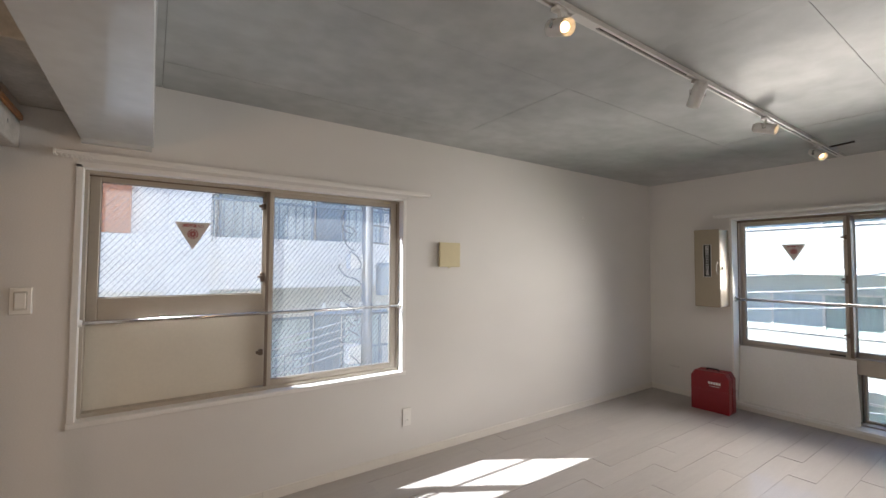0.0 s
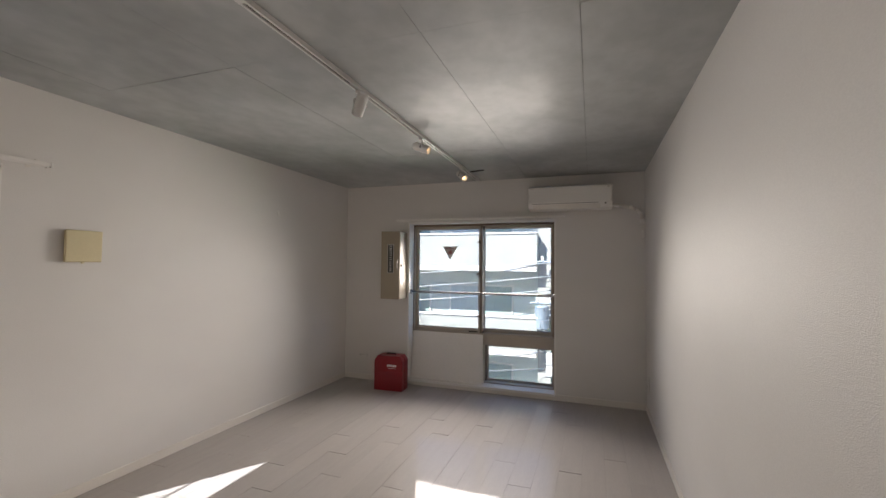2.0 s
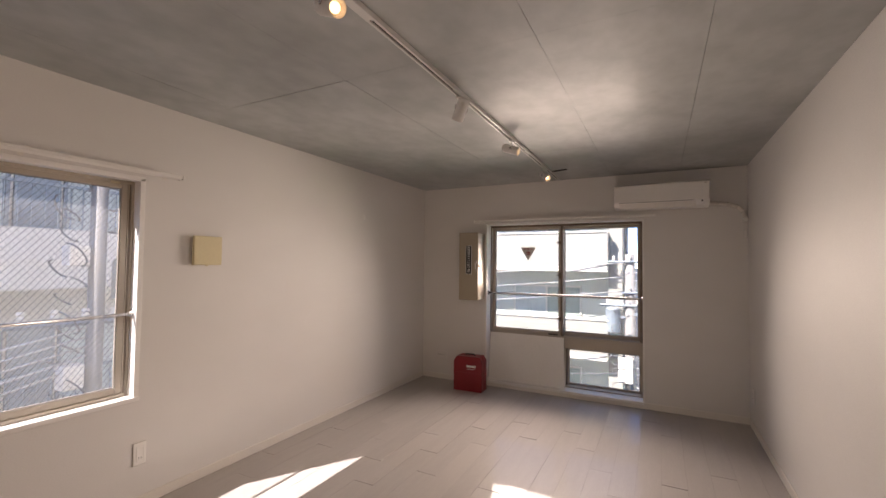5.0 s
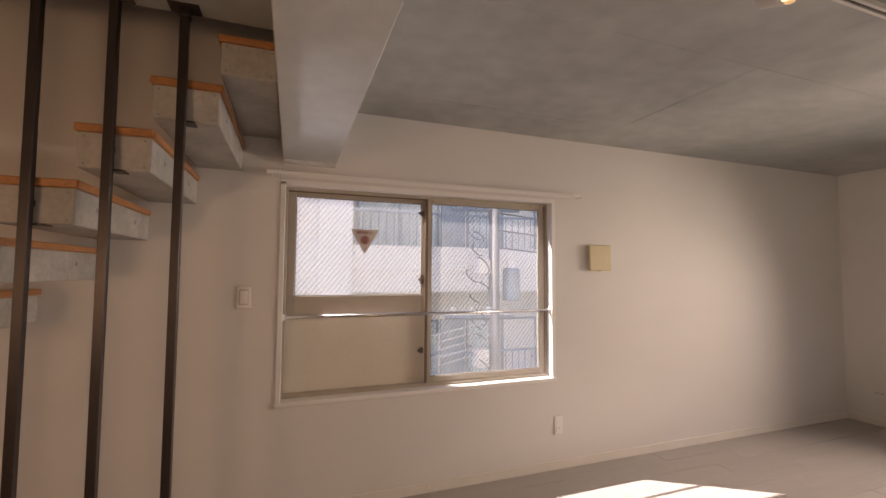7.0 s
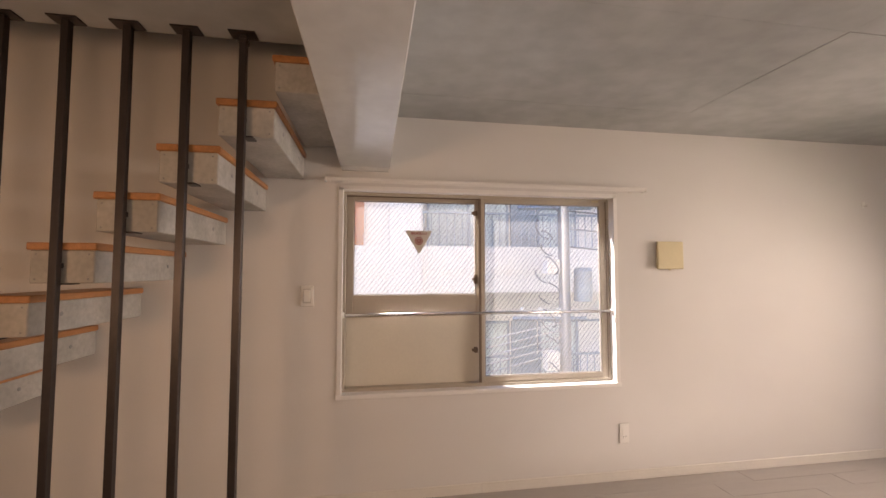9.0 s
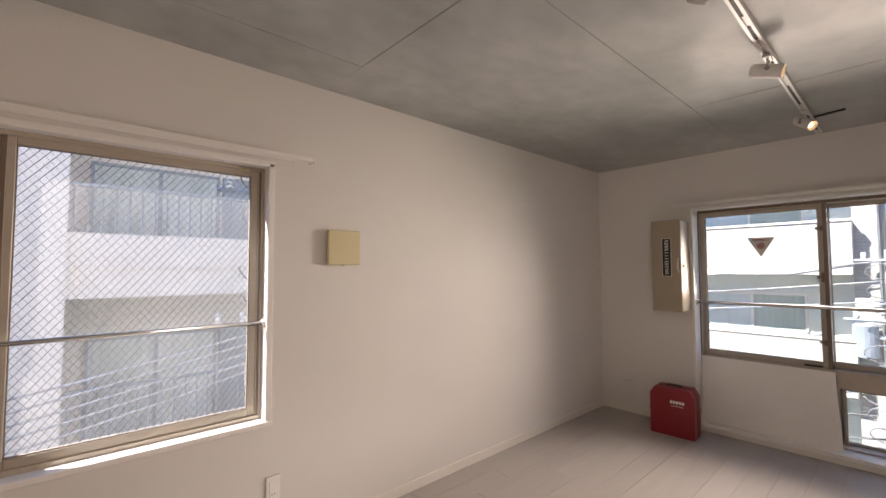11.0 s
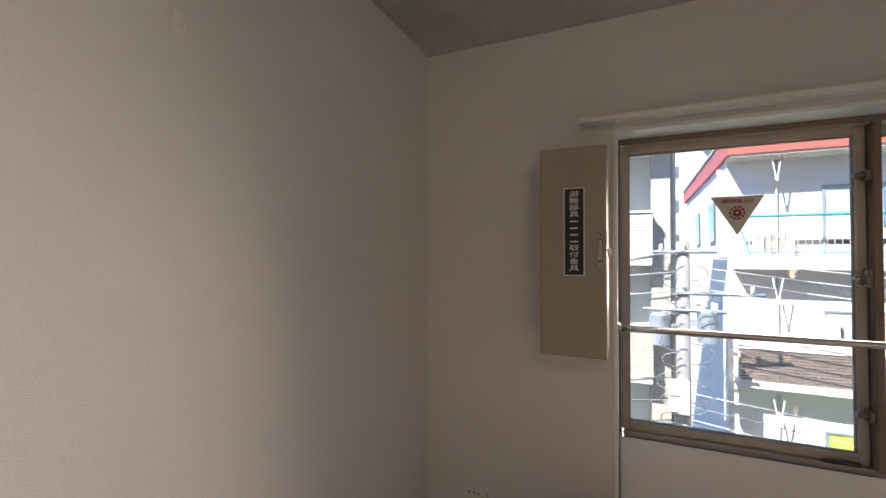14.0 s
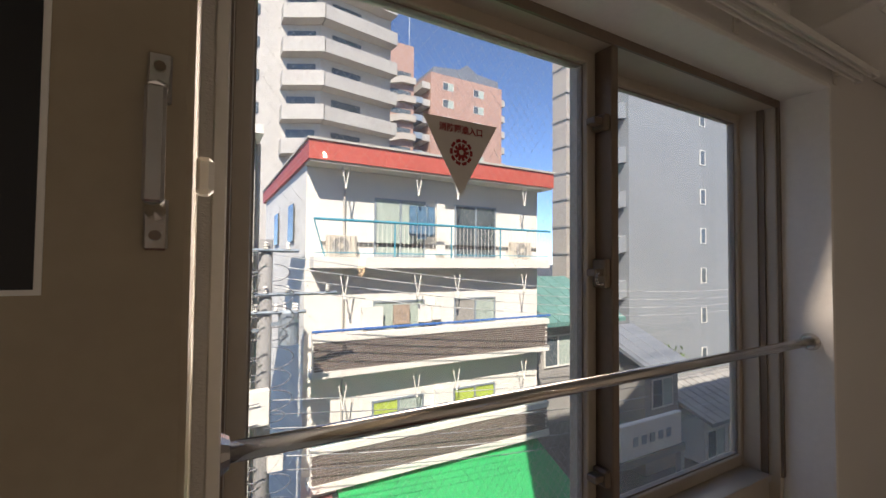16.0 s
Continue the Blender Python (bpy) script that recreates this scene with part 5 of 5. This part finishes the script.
low_house(11.6, 15.6, 16.2, 22, -0.9, 0.55, O_TEAL, O_SHADE, "grey beige house with teal sheet metal roof")
low_house(16.4, 18.6, 15.2, 20, -2.9, -1.7, O_SLATE, O_SHADE, "low grey roofed house along the street", 1)
low_house(19.5, 28.0, 14.6, 19, -5.3, -4.4, O_SHADE, O_WHITE, "low white house with pale flat pitched roof", 5)
low_house(29.0, 37.0, 14.2, 19, -5.4, -4.6, O_SHADE, O_WHITE, "long low white street house", 4)
sb = thing("shop_sign", (14.2, 13.6, -5.4), "white rectangular street sign board on a house", "sign")
part("board", bm_box(bmesh.new(), 12.6, 15.9, 13.4, 13.6, -5.1, -3.95, 0.03), O_WHITE, sb)
for i in range(5):
    part("lettering_bar", bm_box(bmesh.new(), 13.2 + 0.45 * i, 13.45 + 0.45 * i, 13.38, 13.40, -4.7, -4.4), O_METAL, sb)
part("canopy", bm_box(bmesh.new(), 12.2, 16.3, 13.5, 15.2, -5.45, -5.2), O_SLATE, sb)
part("post", bm_box(bmesh.new(), 12.3, 12.5, 13.5, 13.7, GROUND, -5.45), O_METAL, sb)
part("post", bm_box(bmesh.new(), 16.0, 16.2, 13.5, 13.7, GROUND, -5.45), O_METAL, sb)
hedge = thing("street_tree", (23.6, 19.9, GROUND), "green leafy street trees behind low roofs", "tree")
part("trunk", bm_rod(bmesh.new(), (23.6, 19.9, GROUND), (23.6, 19.9, -4.9), 0.16, 0.08, sides=8), O_SHADE, hedge)
bm = bmesh.new()
rnd = random.Random(5)
for i in range(700):
    c = Vector((23.6 + rnd.gauss(0, 1.3), 19.9 + rnd.gauss(0, 0.4), -4.5 + rnd.gauss(0, 0.45)))
    r = rnd.uniform(0.10, 0.24)
    q = Euler((rnd.uniform(0, 3), rnd.uniform(0, 3), rnd.uniform(0, 3))).to_matrix()
    bm.faces.new([bm.verts.new(c + q @ Vector(v) * r) for v in ((-1, 0, 0), (0, -0.5, 0.1), (1, 0, 0), (0, 0.5, 0.1))])
part("crown", bm, O_LEAF, hedge)

# -- gallery house across the lane on the west side --
gx = -5.5
gal = thing("gallery_house", (gx, 1, GROUND), "white rendered gallery apartment house across the lane", "house")
part("wall", bm_box(bmesh.new(), -14, gx - 1.2, -14, 15, GROUND, 6.6), O_GALLERY, gal, "white rendered back wall")
for k, zt in enumerate((4.75, 1.89, -0.97, -3.83)):
    g = part("gallery", bm_box(bmesh.new(), gx - 1.2, gx - 0.12, -14, 15, zt - 0.90, zt - 0.72), O_GALLERY, gal, "white gallery floor")
    part("parapet", bm_box(bmesh.new(), gx - 0.12, gx, -14, 15, zt - 0.91, zt - 0.47), O_GALLERY, g, "white gallery parapet")
    part("parapet_cap", bm_box(bmesh.new(), gx - 0.13, gx + 0.03, -14, 15, zt - 0.49, zt), O_GALLERY, g, "white gallery parapet band")
    part("handrail", bm_box(bmesh.new(), gx - 0.09, gx - 0.03, 0.76, 12, zt + 0.66, zt + 0.70), O_METAL, g, "grey steel handrail")
    for i in range(46):
        y = 0.80 + 0.155 * i
        part("baluster", bm_rod(bmesh.new(), (gx - 0.06, y, zt), (gx - 0.06, y, zt + 0.66), 0.011, sides=5), O_METAL, g)
    for y0, gl in ((1.0, (O_PALE, O_PALE)), (3.6, (O_PALE, O_GALLERY)), (6.4, (O_PALE, O_PALE))):
        house_window(gal, "x", gx - 1.2, 1, y0, y0 + 1.9, zt - 0.70, zt + 1.25, gl, O_METAL)
    part("door", bm_box(bmesh.new(), gx - 1.2, gx - 1.14, 2.95, 3.55, zt - 0.72, zt + 1.25), O_METAL, gal, "grey gallery door")
part("pillar", bm_box(bmesh.new(), gx - 0.16, gx + 0.10, 0.13, 0.74, GROUND, 6.6), O_GALLERY, gal, "white rendered pillar")
part("orange_panel", bm_box(bmesh.new(), gx - 0.10, gx + 0.02, -3.2, -0.36, 1.90, 3.6), O_ORANGE, gal, "orange wall panel")
part("side_block", bm_box(bmesh.new(), gx - 0.8, gx - 0.10, -14, 0.13, GROUND, 6.6), O_GALLERY, gal, "white rendered closed bay")
power_pole(-3.92, 2.95, 3.4, [(0.2, 1, 2.45, (0.6, 0.6)), (0.2, 1, 0.62, (0.7, 0.5))], [(0.0, 0.33, 0.9, 0.15, 0.5)], "slim concrete lane pole with cables", [(0.0, -0.2, 0.22, 0.3), (0.05, 1.35, 0.2, 0.25)], 26, (0.08, 0.3), 0.11)
for i in range(5):
    cable((-3.9, 2.85, 0.55 - 0.12 * i), (-4.6 + 0.1 * i, -12, -0.5 + 0.16 * i), 0.55 + 0.1 * i, 0.014, O_CABLE_PALE, "pale slack cable across the lane")
for i in range(3):
    cable((-3.9, 3.05, 2.4 - 0.3 * i), (-3.4, 18, 2.6 - 0.3 * i), 0.4, 0.014, O_CABLE, "dark overhead cable along the lane")

# ---- floor planks ----
floor = solo("floor", bm_box(bmesh.new(), 0, W, S, N, -0.25, -0.003), PLANK_BED, "glossy whitewashed plank floor", "floor", kind="structure")
PW, PL = 0.150, 0.905
plank_meshes = {}


def plank_mesh(w, length):
    key = (round(w, 3), round(length, 3))
    if key not in plank_meshes:
        bm = bm_box(bmesh.new(), 0.0004, w - 0.0004, 0.0004, length - 0.0004, -0.003, 0.0, 0.0005)
        plank_meshes[key] = mesh_of("plank", bm, PLANK)
    return plank_meshes[key]


row = 0
x = 0.0
while x < W - 0.01:
    w = min(PW, W - x)
    cuts = [S]
    y = S + (PL / 3) * ((row * 2) % 3 + 1)
    while y < N - 0.02:
        cuts.append(y)
        y += PL
    cuts.append(N)
    for y0, y1 in zip(cuts, cuts[1:]):
        ob = new("plank", plank_mesh(w, y1 - y0))
        ob.parent = floor
        tilt = random.uniform(-0.004, 0.004), random.uniform(-0.0055, 0.0055)
        ob.matrix_basis = Matrix.Translation((x, y0, 0)) @ Euler((tilt[0] * 0.6, tilt[1], 0)).to_matrix().to_4x4()
    x += PW
    row += 1
